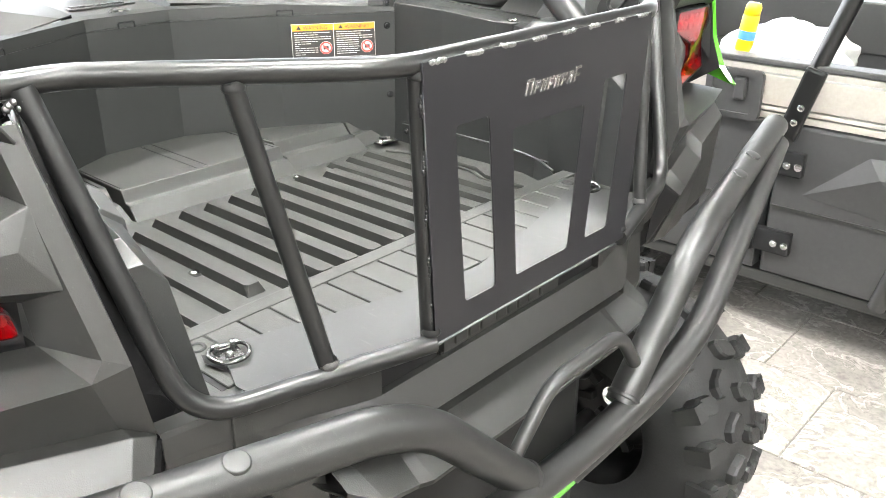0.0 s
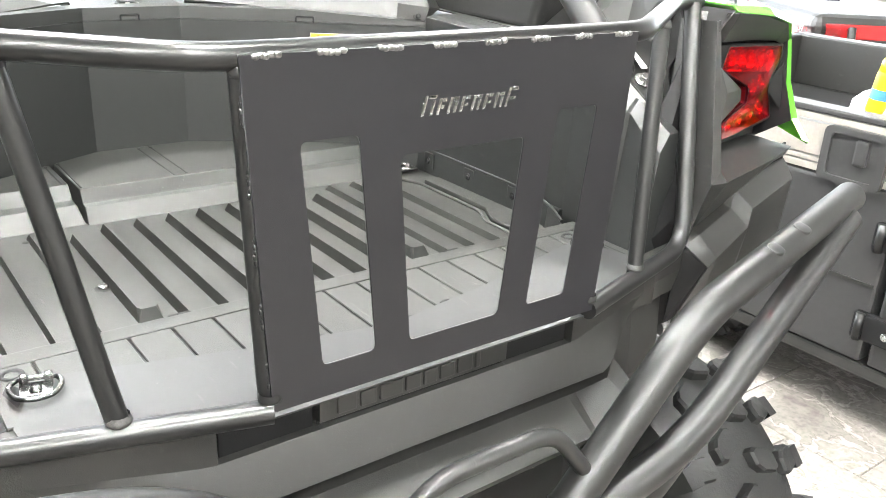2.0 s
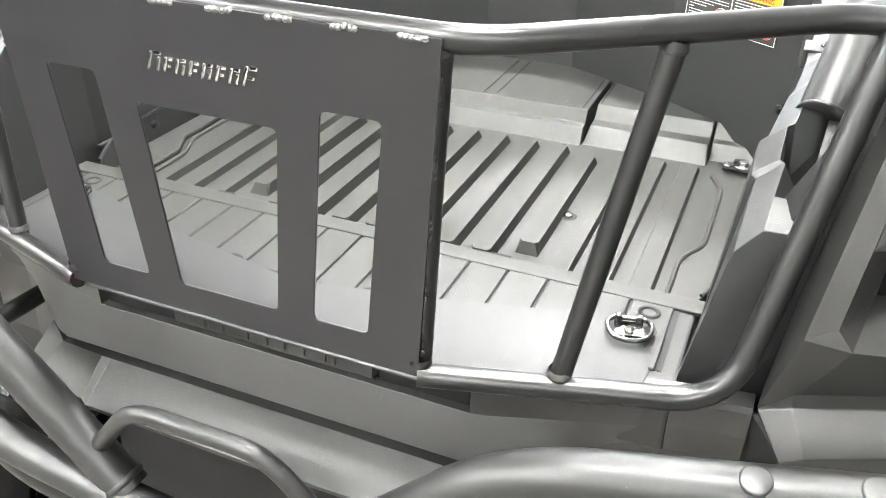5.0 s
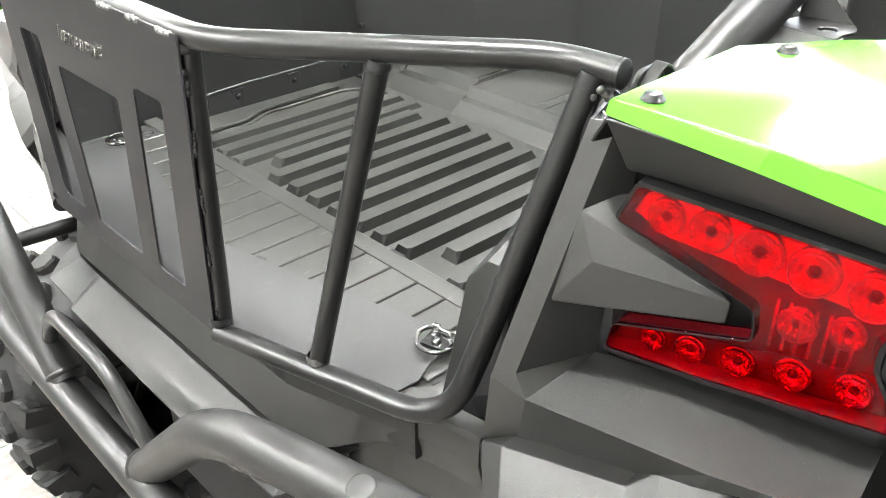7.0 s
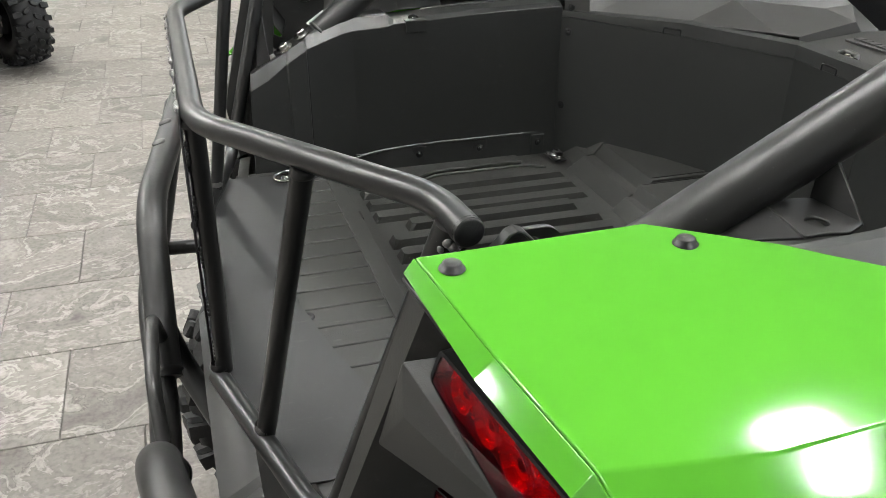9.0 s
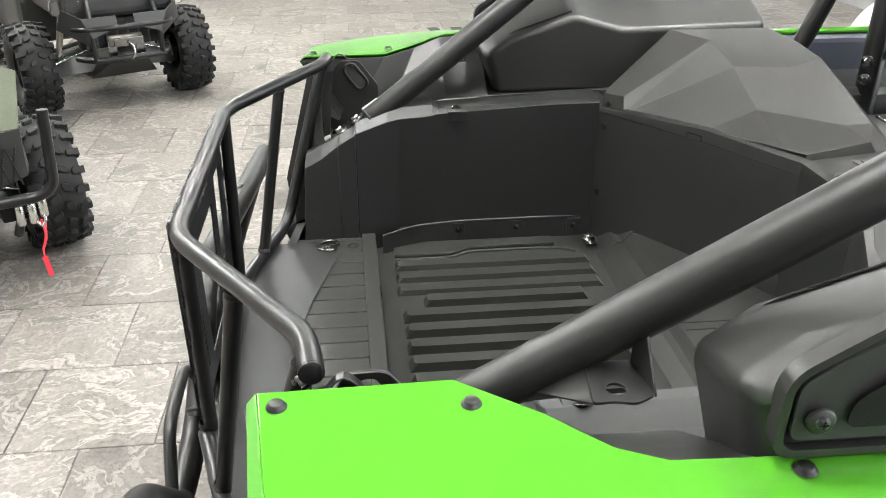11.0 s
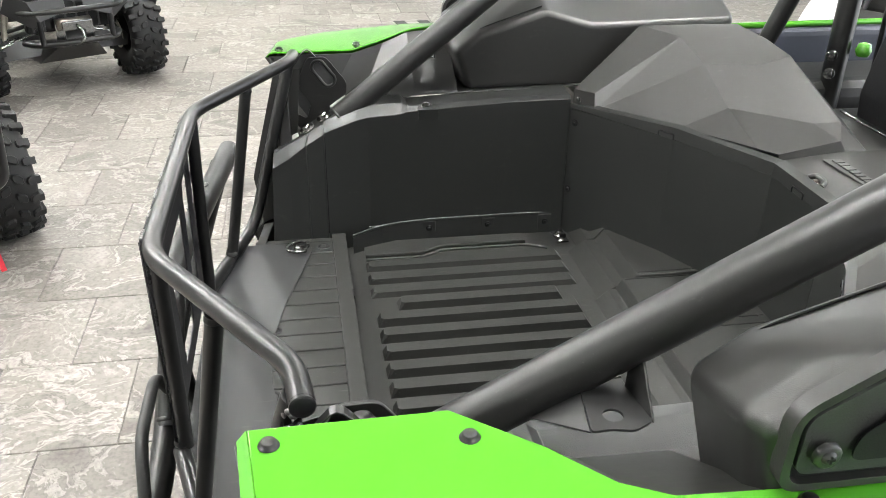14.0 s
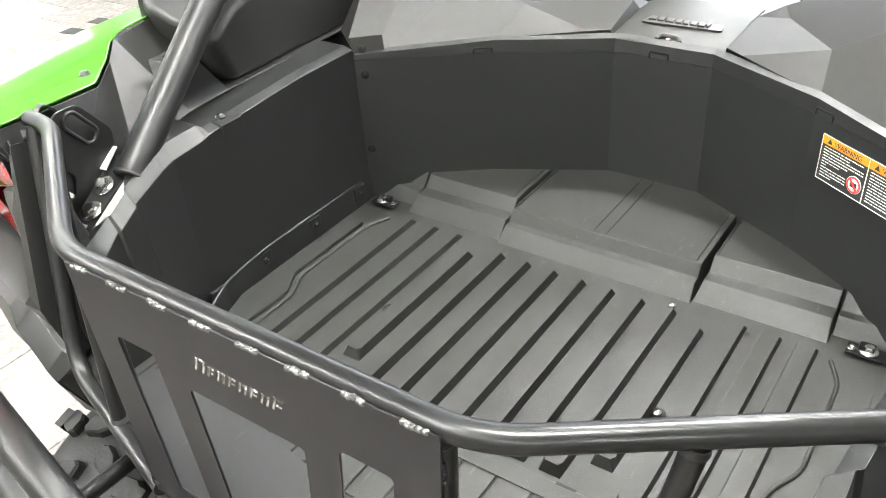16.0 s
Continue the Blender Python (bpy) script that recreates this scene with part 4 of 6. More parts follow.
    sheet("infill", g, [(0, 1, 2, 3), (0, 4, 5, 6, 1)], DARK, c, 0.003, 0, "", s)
    # lower moulding of the body side
    b = [(0.553, 0.102, -0.024), (0.582, 0.099, -0.010), (0.703, 0.129, 0.006), (0.727, 0.142, 0.033), (0.935, 0.185, 0.052),   # 0-4 upper edge
         (0.582, 0.073, -0.058), (0.603, 0.074, -0.046), (0.722, 0.102, -0.022), (0.745, 0.114, 0.004), (0.935, 0.160, 0.020),   # 5-9 lower edge
         (0.560, 0.130, -0.012), (0.585, 0.128, -0.002), (0.703, 0.155, 0.012), (0.727, 0.165, 0.038), (0.935, 0.205, 0.056),    # 10-14 back of the top
         (0.575, 0.120, -0.17), (0.62, 0.115, -0.17), (0.73, 0.135, -0.17), (0.76, 0.145, -0.17), (0.935, 0.175, -0.17)]        # 15-19 foot
    f2 = [(i, i + 1, i + 6, i + 5) for i in range(4)] + [(i, i + 1, i + 11, i + 10) for i in range(4)] + [(i + 5, i + 6, i + 16, i + 15) for i in range(4)]
    sheet("body_moulding", b, f2, PLASTIC, c, 0.004, 0.004, "", s)
    return c


def lamp_point(u, z, out=0.0):
    """On the slanted face of the lamp: u outwards from its inner end."""
    return Vector((0.650 + u * 0.982 + out * 0.187, 0.1565 + u * 0.187 - out * 0.982, z))


def prism_on_lamp(loop, o0, o1, s):
    n = len(loop)
    v = [lamp_point(u, z, o0) for u, z in loop] + [lamp_point(u, z, o1) for u, z in loop]
    f = [tuple(range(n))[::-1], tuple(range(n, 2 * n))] + [(i, (i + 1) % n, n + (i + 1) % n, n + i) for i in range(n)]
    return mesh_of("lens", mirror(v, s), f)


def tail_light(s):
    outline = [(0.010, 0.280), (0.228, 0.266), (0.232, 0.242), (0.201, 0.211), (0.201, 0.189), (0.231, 0.138), (0.085, 0.124), (-0.003, 0.120), (0.003, 0.148), (0.116, 0.177), (0.112, 0.204), (-0.006, 0.245)]
    lo = [(p.x, p.y) for p in fillet_loop([(*p, 0) for p in outline], 0.006, 3)]
    lamp = put("tail_light", prism_on_lamp(lo, -0.016, -0.012, s), LAMPBACK, utv, "red tail light with round diodes, unlit")
    lens = put("lens", prism_on_lamp(lo, 0.0, 0.0035, s), LENS, lamp, "clear red plastic lens")
    n = len(lo)
    inn = [(u * 0.955 + 0.005, (z - 0.2) * 0.90 + 0.2) for u, z in lo]
    vv = [lamp_point(u, z, -0.0005) for u, z in lo] + [lamp_point(u, z, -0.010) for u, z in inn]
    put("inner_wall", mesh_of("inner_wall", mirror(vv, s), [(i, (i + 1) % n, n + (i + 1) % n, n + i) for i in range(n)]), LAMPBACK, lamp)
    soft_edges(lens, 0.0012, 2, 40)
    lens.visible_shadow = False
    rim = [(u * 1.03 - 0.002, (z - 0.2) * 1.05 + 0.2) for u, z in lo]
    n = len(lo)
    v = [lamp_point(u, z, 0.004) for u, z in rim] + [lamp_point(u, z, 0.004) for u, z in lo] + [lamp_point(u, z, -0.012) for u, z in rim]
    f = [(i, (i + 1) % n, n + (i + 1) % n, n + i) for i in range(n)] + [(i, (i + 1) % n, 2 * n + (i + 1) % n, 2 * n + i) for i in range(n)]
    put("bezel", mesh_of("bezel", mirror(v, s), f), DARK, lamp)
    cup = lathe([(0.0, 0.0008), (0.0045, 0.0012), (0.0052, 0.0028), (0.0064, 0.0010), (0.0095, 0.0030), (0.0100, 0.0046), (0.0112, 0.0038), (0.0145, 0.0088), (0.0156, 0.0088), (0.0158, 0.0)], 18, False)
    dome = lathe([(0.0042, 0.0), (0.0036, 0.003), (0.002, 0.0046), (0, 0.005)], 14)
    dots = [(0.032, 0.256, 0.9), (0.068, 0.254, 1.0), (0.106, 0.249, 1.12), (0.146, 0.246, 1.15), (0.189, 0.241, 1.15)]
    dots += [(0.036, 0.139, 0.66), (0.068, 0.142, 0.76), (0.107, 0.147, 0.82), (0.149, 0.153, 0.84), (0.193, 0.158, 0.84), (0.144, 0.198, 0.9), (0.178, 0.204, 0.8)]
    # raised bright carriers under the two rows
    put("carrier", prism_on_lamp([(0.012, 0.272), (0.220, 0.258), (0.220, 0.236), (0.196, 0.222), (0.02, 0.238), (0.002, 0.247)], -0.0118, -0.0095, s), CARRIER, lamp)
    put("carrier", prism_on_lamp([(0.008, 0.143), (0.205, 0.176), (0.218, 0.146), (0.085, 0.131), (0.006, 0.126)], -0.0118, -0.0105, s), LAMPBACK, lamp)
    d = Vector((0.187, -0.982, 0))
    ringm = lathe([(0.0152, 0.0), (0.0152, 0.004), (0.0163, 0.005), (0.0174, 0.004), (0.0174, 0.0)], 28)
    for i, (u, z, k) in enumerate(dots):
        p = lamp_point(u, z, -0.0105 if i > 4 else -0.0094)
        m = toward((p.x * s, p.y, p.z), (d.x * s, d.y, 0)) @ Matrix.Scale(k, 4)
        c = put("diode_cup", moved(cup, m), LEDR if i < 5 else LEDM, lamp)
        put("diode", moved(dome, m), LAMPBACK, c)
        put("cup_ring", moved(ringm, m), LEDR if i < 5 else LEDM, c)
    for k in range(7):
        u = 0.126 + 0.0095 * k
        put("prism_bar", prism_on_lamp([(u, 0.216), (u + 0.0025, 0.216), (u + 0.0025, 0.172), (u, 0.172)], -0.012, -0.006, s), LEDM, lamp)
    return lamp


def fender(s):
    v = [(0.6335, 0.143, 0.3455), (0.634, 0.322, 0.3475), (0.700, 0.395, 0.352), (0.752, 0.441, 0.3545), (0.785, 0.56, 0.363), (0.79, 0.95, 0.37), (0.79, 1.16, 0.365),   # 0-6 inner edge
         (0.755, 0.158, 0.3385), (0.844, 0.180, 0.3225), (0.900, 0.198, 0.284), (0.911, 0.189, 0.200), (0.912, 0.163, 0.135), (0.897, 0.124, 0.100),               # 7-12 rear edge
         (0.780, 0.345, 0.350), (0.872, 0.46, 0.346), (0.885, 0.60, 0.347), (0.89, 0.95, 0.345), (0.89, 1.16, 0.34),                                              # 13-17 ridge
         (0.950, 0.42, 0.285), (0.962, 0.60, 0.275), (0.965, 0.95, 0.27), (0.965, 1.16, 0.26), (0.958, 0.42, 0.19), (0.97, 0.62, 0.14), (0.935, 0.27, 0.215), (0.930, 0.24, 0.12),
         (0.868, 0.27, 0.332), (0.776, 0.478, 0.3585), (0.728, 0.420, 0.3530)]                                                                                                                                  # 18-26 side
    f = [(0, 7, 13, 1), (1, 13, 2), (2, 13, 14, 27, 3, 28), (27, 14, 15, 4), (4, 15, 16, 5), (5, 16, 17, 6), (7, 8, 26, 13), (13, 26, 14), (14, 26, 18), (8, 9, 26), (26, 9, 18), (14, 18, 19, 15), (15, 19, 20, 16), (16, 20, 21, 17),
         (9, 24, 18), (9, 10, 24), (18, 24, 22), (18, 22, 23, 19), (10, 25, 24), (10, 11, 25), (11, 12, 25), (24, 25, 22)]
    fe = put("fender", mesh_of("fender", mirror(v, s), f), GREEN, utv, "glossy lime green plastic rear fender")
    thick(fe, 0.004, 0.0)
    soft_edges(fe, 0.004, 3, 12)
    # chamfered rear lip
    edge = [(0.6335, 0.143, 0.3455), (0.755, 0.158, 0.3385), (0.844, 0.180, 0.3225), (0.900, 0.198, 0.284), (0.911, 0.189, 0.200), (0.912, 0.163, 0.135), (0.897, 0.124, 0.100)]
    off = [(0.003, -0.0085, -0.008), (0.0, -0.0125, -0.0115), (0.0, -0.012, -0.013), (-0.008, -0.006, -0.006), (-0.007, -0.006, 0.0), (-0.006, -0.006, 0.002), (-0.005, -0.005, 0.004)]
    secs = [[e, tuple(p + q for p, q in zip(e, o)), (e[0] + o[0] * 1.6, e[1] + 0.006, e[2] + o[2] * 1.6)] for e, o in zip(edge, off)]
    strip("lip", [mirror(q, s) for q in secs], GREEN, fe, "", 0.003, 0.0012)
    for x, y, z in ((0.6575, 0.1625, 0.3485), (0.6755, 0.334, 0.3515), (0.802, 0.576, 0.364)):
        put("fender_bolt", moved(lathe([(0, 0.0056), (0.0058, 0.0056), (0.0070, 0.0046), (0.0074, 0.0016), (0.0092, 0.0012), (0.0096, 0)], 20), Matrix.Translation((x * s, y, z - 0.001))), TUBE, fe)
    for y in (0.452, 0.512):
        q = slab([(0.868, y), (0.906, y - 0.008), (0.908, y + 0.020), (0.870, y + 0.026)], [], 0.0012, n=(0, 0, 1), origin=(0, 0, 0.3475))
        put("decal_bar", moved(q, Matrix.Scale(s, 4, (1, 0, 0))), DARK, fe)
    # black inner skin from the fender down to the bed wall
    k = [(0.638, 0.140, 0.339), (0.631, 0.322, 0.342), (0.698, 0.396, 0.346), (0.770, 0.460, 0.352), (0.782, 0.56, 0.358), (0.787, 0.95, 0.362),
         (0.612, 0.15, 0.30), (0.604, 0.23, 0.19), (0.598, 0.33, 0.225), (0.606, 0.46, 0.248), (0.610, 0.56, 0.25), (0.610, 0.95, 0.26), (0.75, 0.56, 0.25), (0.76, 0.95, 0.26)]
    sheet("inner_skin", k, [(0, 1, 7, 6), (1, 2, 8, 7), (2, 3, 9, 8), (3, 4, 12, 10, 9), (4, 5, 13, 12), (10, 12, 13, 11)], PLASTIC, fe, 0.003, 0.003, "", s)
    return fe


def roll_bar(s):
    base, top = Vector((0.551 * s, 0.283, 0.2225)), Vector((0.757 * s, 1.30, 0.96))
    bar = put("roll_bar", tube([base, top], 0.0262, seg=28), BUMP, utv, "satin black roll cage tube")
    d = (top - base).normalized()
    put("weld_lip", moved(lathe([(0.0, -0.002), (0.0268, -0.002), (0.0285, 0.0), (0.0270, 0.003), (0.0255, 0.004)], 24), toward(base, d)), BUMP, bar)
    # foot plate with two bolts
    fp = [(0.550, 0.182, 0.168), (0.586, 0.179, 0.172), (0.606, 0.302, 0.243), (0.560, 0.306, 0.237)]
    sheet("foot_plate", fp, [(0, 1, 2, 3)], BUMP, bar, 0.004, 0.001, "", s)
    for x, y, z in ((0.569, 0.214, 0.197), (0.579, 0.252, 0.220)):
        put("foot_bolt", moved(bolt_mesh(0.0100, 0.012), toward((x * s, y, z - 0.006), (-0.12 * s, -0.45, 0.88))), ZINC, bar)
    # white patches paint the lit floor and plate glare seen round the foot
    for q in ([(0.556, 0.178, 0.172), (0.576, 0.176, 0.174), (0.578, 0.192, 0.181), (0.558, 0.194, 0.180)], [(0.588, 0.268, 0.232), (0.600, 0.266, 0.232), (0.606, 0.300, 0.256), (0.594, 0.302, 0.256)]):
        sheet("bright_shim", q, [(0, 1, 2, 3)], WHITE, bar, 0.002, 0, "white patch painted for the bright light at the bar foot", s)
    # slotted bracket between bed and fender
    loop = fillet_loop([(0.165, 0.215, 0), (0.212, 0.172, 0), (0.300, 0.232, 0), (0.306, 0.285, 0), (0.262, 0.343, 0), (0.222, 0.342, 0)], 0.010)
    ang, mid, hole = radians(-54), Vector((0.2555, 0.3075)), []
    for k in range(20):
        a = 2 * math.pi * k / 20
        p = Vector((0.0145 * math.cos(a) + (0.0175 if math.cos(a) > 0 else -0.0175), 0.0145 * math.sin(a)))
        hole.append((mid.x + p.x * math.cos(ang) - p.y * math.sin(ang), mid.y + p.x * math.sin(ang) + p.y * math.cos(ang)))
    tri = fillet_loop([(0.200, 0.275, 0), (0.226, 0.238, 0), (0.214, 0.205, 0), (0.184, 0.222, 0)], 0.006)
    put("slotted_bracket", moved(slab([p[:2] for p in loop], [hole, [p[:2] for p in tri]], 0.006, n=(1, 0, 0), right=(0, 1, 0)), Matrix.Translation((0.604 * s, 0, 0))), BUMP, bar, "black bracket with a long slot")
    ring = [(0, *p) for p in hole]
    put("bracket_rim", moved(tube(ring + ring[:2], 0.0036, 0.002, 8, 2, False), Matrix.Translation((0.600 * s, 0, 0))), BUMP, bar)
    # folded bracket on the tube
    hole = [(0.6475 + 0.0098 * math.cos(0.314 * k), 0.4750 + 0.0098 * math.sin(0.314 * k)) for k in range(20)]
    flat = fillet_loop([(0.600, 0.458, 0), (0.667, 0.448, 0), (0.6655, 0.468, 0), (0.671, 0.488, 0), (0.660, 0.510, 0), (0.606, 0.502, 0)], 0.006)
    br = put("folded_bracket", moved(slab([p[:2] for p in flat], [hole], 0.003, n=(0, 0, 1), origin=(0, 0, 0.3345)), Matrix.Scale(s, 4, (1, 0, 0))), BUMP, bar, "black folded bracket with a bolt hole")
    sheet("bracket_wing", [(0.602, 0.410, 0.303), (0.667, 0.448, 0.334), (0.600, 0.458, 0.334)], [(0, 1, 2)], BUMP, br, 0.003, 0.001, "", s)
    sheet("bracket_upstand", [(0.661, 0.510, 0.333), (0.616, 0.5125, 0.374), (0.608, 0.503, 0.368), (0.604, 0.503, 0.333)], [(0, 1, 2, 3)], BUMP, br, 0.003, 0.001, "", s)


def air_box(s):
    up = 0.028 if s > 0 else 0.0
    prof = [(0.578, 0.25), (0.545, 0.345), (0.60, 0.385), (0.755, 0.435), (0.87, 0.402), (1.22, 0.410), (1.22, 0.27), (0.84, 0.25)]
    n = len(prof)
    v = []
    for x, k, dz, back in ((0.622, 0.965, -0.004, 0.0), (0.645, 1.0, 0.0, 0.0), (0.755, 1.0, 0.043, 0.012), (0.787, 0.97, 0.048, 0.012)):
        cy, cz = 0.88, 0.34
        v += [(x, cy + (y - cy) * k - (back if y < 0.61 else 0.0), cz + (z - cz) * k + ((dz + up) if z > 0.3 else 0.0)) for y, z in prof]
    f = [tuple(range(n)), tuple(range(3 * n, 4 * n))]
    for r in range(3):
        f += [(r * n + i, r * n + (i + 1) % n, (r + 1) * n + (i + 1) % n, (r + 1) * n + i) for i in range(n)]
    b = put("air_box", mesh_of("air_box", mirror(v, s), f), PLASTIC, utv, "rounded black plastic intake box")
    soft_edges(b, 0.018, 4, 22)
    # side vent: a thick rounded rim, a stepped recess and a fixing screw
    def ring(lo, cut, r, x0, x1):
        a, c = [p[:2] for p in fillet_loop([(*p, 0) for p in lo], r, 6)], [p[:2] for p in fillet_loop([(*p, 0) for p in cut], r * 0.75, 6)]
        return moved(slab(a, [c], x1 - x0, n=(1, 0, 0), right=(0, 1, 0), origin=(x0, 0, up - 0.028)), Matrix.Scale(s, 4, (1, 0, 0)))
    lo = [(0.547, 0.372), (0.549, 0.447), (0.635, 0.498), (0.80, 0.505), (0.84, 0.368)]
    mid = [(0.5545, 0.379), (0.556, 0.4425), (0.637, 0.490), (0.795, 0.497), (0.832, 0.375)]
    inn = [(0.561, 0.386), (0.5625, 0.4385), (0.638, 0.482), (0.790, 0.489), (0.824, 0.382)]
    soft_edges(put("vent_rim", ring(lo, mid, 0.020, 0.790, 0.806), PLASTIC, b), 0.0045, 3, 40)
    # dark ring puts the shade of the gap inside the rim into colour
    soft_edges(put("vent_step", ring(mid, inn, 0.016, 0.786, 0.793), DARK, b), 0.001, 2, 40)
    back = [p[:2] for p in fillet_loop([(*p, 0) for p in inn], 0.012, 5)]
    face = put("vent_back", moved(slab(back, [], 0.010, n=(1, 0, 0), right=(0, 1, 0), origin=(0.790, 0, up - 0.028)), Matrix.Scale(s, 4, (1, 0, 0))), GREYP, b)
    well = fillet_loop([(0.600, 0.400, 0), (0.604, 0.424, 0), (0.650, 0.455, 0), (0.772, 0.462, 0), (0.79, 0.400, 0)], 0.012, 4)
    # raised dark patch stands for the shaded well
    put("vent_well", moved(slab([p[:2] for p in well], [], 0.002, n=(1, 0, 0), right=(0, 1, 0), origin=(0.7998, 0, up - 0.028)), Matrix.Scale(s, 4, (1, 0, 0))), DARK, face)
    put("screw_washer", moved(lathe([(0, 0.004), (0.009, 0.0045), (0.0115, 0.003), (0.0120, 0)], 24), toward((0.7995 * s, 0.5795, 0.4085 + up - 0.028), (s, 0, 0))), PLASTIC, face)
    screw = put("vent_screw", moved(lathe([(0, 0.0035), (0.0045, 0.003), (0.0062, 0.0008), (0.0064, 0)], 20), toward((0.8035 * s, 0.5795, 0.4085 + up - 0.028), (s, 0, 0))), GREYP, face)
    for w, h in ((0.0034, 0.0008), (0.0008, 0.0034)):
        put("screw_slot", boxmesh(min(0.8065 * s, 0.8073 * s), max(0.8065 * s, 0.8073 * s), 0.5795 - w, 0.5795 + w, 0.4085 - h + up - 0.028, 0.4085 + h + up - 0.028), DARK, screw)
    # seam where the two halves of the box meet
    put("box_seam", tube([(0.641 * s, 0.556, 0.345 + up), (0.641 * s, 0.606, 0.3865 + up), (0.641 * s, 0.752, 0.4345 + up)], 0.0016, 0.03, 8), DARK, b)


def engine_cover():
    L = [(-0.525, 0.808, 0.243), (-0.478, 0.842, 0.2405), (-0.300, 0.962, 0.257), (-0.146, 1.050, 0.266), (-0.112, 1.073, 0.267),     # 0-4 rim
         (-0.580, 0.967, 0.399), (-0.510, 1.034, 0.389), (-0.394, 1.041, 0.3605), (-0.287, 1.053, 0.299), (-0.123, 1.201, 0.284),        # 5-9
         (-0.530, 1.170, 0.410), (-0.438, 1.193, 0.398), (-0.340, 1.197, 0.388), (-0.165, 1.222, 0.305), (-0.600, 0.86, 0.262), (-0.60, 1.22, 0.20), (-0.110, 1.21, 0.262), (-0.10, 1.26, 0.255), (-0.34, 1.27, 0.16),
         (-0.540, 0.813, 0.271), (-0.478, 0.839, 0.2785), (-0.340, 1.135, 0.370), (-0.187, 1.180, 0.296), (-0.110, 1.070, 0.248)]                           # 19-22
    F = [(0, 1, 20, 19), (19, 20, 6, 5), (1, 7, 6, 20), (1, 2, 8, 7), (2, 3, 8), (3, 22, 8), (8, 22, 21, 7), (7, 21, 12, 11, 6), (21, 22, 13, 12), (3, 4, 9, 22), (22, 9, 13), (4, 23, 16, 9),
         (5, 6, 11, 10), (0, 19, 14), (19, 5, 14), (10, 11, 12, 18, 15), (5, 10, 15), (12, 13, 17, 18), (9, 16, 17, 13)]
    for s in (1, -1):
        ob = put("engine_cover", mesh_of("engine_cover", mirror(L, s), F), COVER, utv, "faceted black plastic engine cover")
        thick(ob, 0.004, 0.0)
        soft_edges(ob, 0.0026, 2, 5)
        put("cover_rivet", moved(bolt_mesh(0.0055, 0.006, False), toward((-0.514 * s, 0.8165, 0.2535), (0.3 * s, -0.8, 0.3))), DARK, ob)
    mid = [(-0.1095, 1.064, 0.2545), (0.1095, 1.064, 0.2545), (0.1095, 1.21, 0.268), (0.1095, 1.30, 0.266), (-0.1095, 1.30, 0.266), (-0.1095, 1.21, 0.268)]
    hatch = sheet("engine_hatch", mid, [(0, 1, 2, 5), (5, 2, 3, 4)], COVER, utv, 0.004, 0.002, "flat black plastic engine hatch")
    put("hatch_latch", tube([(-0.022, 1.082, 0.2595), (-0.018, 1.095, 0.2645), (0.014, 1.092, 0.2645), (0.022, 1.08, 0.2595)], 0.005, 0.01, 10), PLASTIC, hatch)
    put("latch_bolt", moved(bolt_mesh(0.005, 0.006), Matrix.Translation((0.0, 1.083, 0.2585))), STEEL, hatch)
    x = -0.07
    put("badge", slab(fillet_loop([(-0.08, 1.142, 0), (0.075, 1.15, 0), (0.07, 1.182, 0), (-0.075, 1.172, 0)], 0.006), [], 0.003, n=(0, 0, 1), origin=(0, 0, 0.2665)), PLASTIC, hatch)
    for w in (0.018, 0.015, 0.02, 0.015, 0.014, 0.015, 0.016, 0.008):
        put("raised_mark", boxmesh(x, x + w - 0.003, 1.154, 1.172, 0.2672, 0.2712, 0.001), GREYP, hatch)
        x += w


def seat(s):
    """A bucket seat from behind: a tall shell that leans back, with an emblem panel and belt slots."""
    st = new("seat")
    st.parent = utv
    st.location = (-0.34 * s, 1.50, G)
    tagged(st, "black vinyl bucket seat with a hard ribbed back shell")
    rows = ((0.195, 0.19, 0.0, 0.10), (0.25, 0.20, 0.0, 0.11), (0.36, 0.195, 0.018, 0.12), (0.50, 0.18, 0.045, 0.11), (0.64, 0.165, 0.080, 0.10), (0.76, 0.125, 0.112, 0.08))
    secs = []
    for z, w, y, d in rows:
        secs.append([(-w, y + d, z), (-w * 0.97, y + 0.03, z), (-w * 0.80, y, z), (w * 0.80, y, z), (w * 0.97, y + 0.03, z), (w, y + d, z)])
    strip("back_shell", secs, SEATM, st, "hard black seat back shell", 0.006, 0.006)
    put("cushion", boxmesh(-0.17, 0.17, 0.08, 0.18, 0.20, 0.62, 0.04, 3), SEATM, st)
    put("seat_base", boxmesh(-0.22, 0.22, 0.03, 0.50, -0.25, 0.16, 0.05, 3), SEATM, st)
    put("base_trim", tube([(-0.21, -0.006, 0.190), (0.23, -0.006, 0.188)], 0.0035, seg=8), ZINCD, st)
    for x0, z0, x1, z1, w in ((-0.098, 0.337, 0.044, 0.327, 0.009), (-0.100, 0.315, -0.024, 0.272, 0.006), (0.062, 0.305, 0.030, 0.274, 0.006)):
        put("emblem_bar", tube([(x0, 0.003 + (z0 - 0.25) * 0.164, z0), (x1, 0.003 + (z1 - 0.25) * 0.164, z1)], w, seg=8), GREYP, st)
    put("belt_strap", tube([(-0.215, 0.06, 0.05), (-0.212, 0.05, 0.45), (-0.16, 0.10, 0.80)], 0.006, 0.05, 8), SEATM, st)
    put("belt_buckle", boxmesh(-0.225, -0.205, 0.045, 0.065, 0.20, 0.235, 0.004), ZINCD, st)


TR, TW, LUGS = 0.39, 0.27, 22      # radius, width and blocks round the tyre


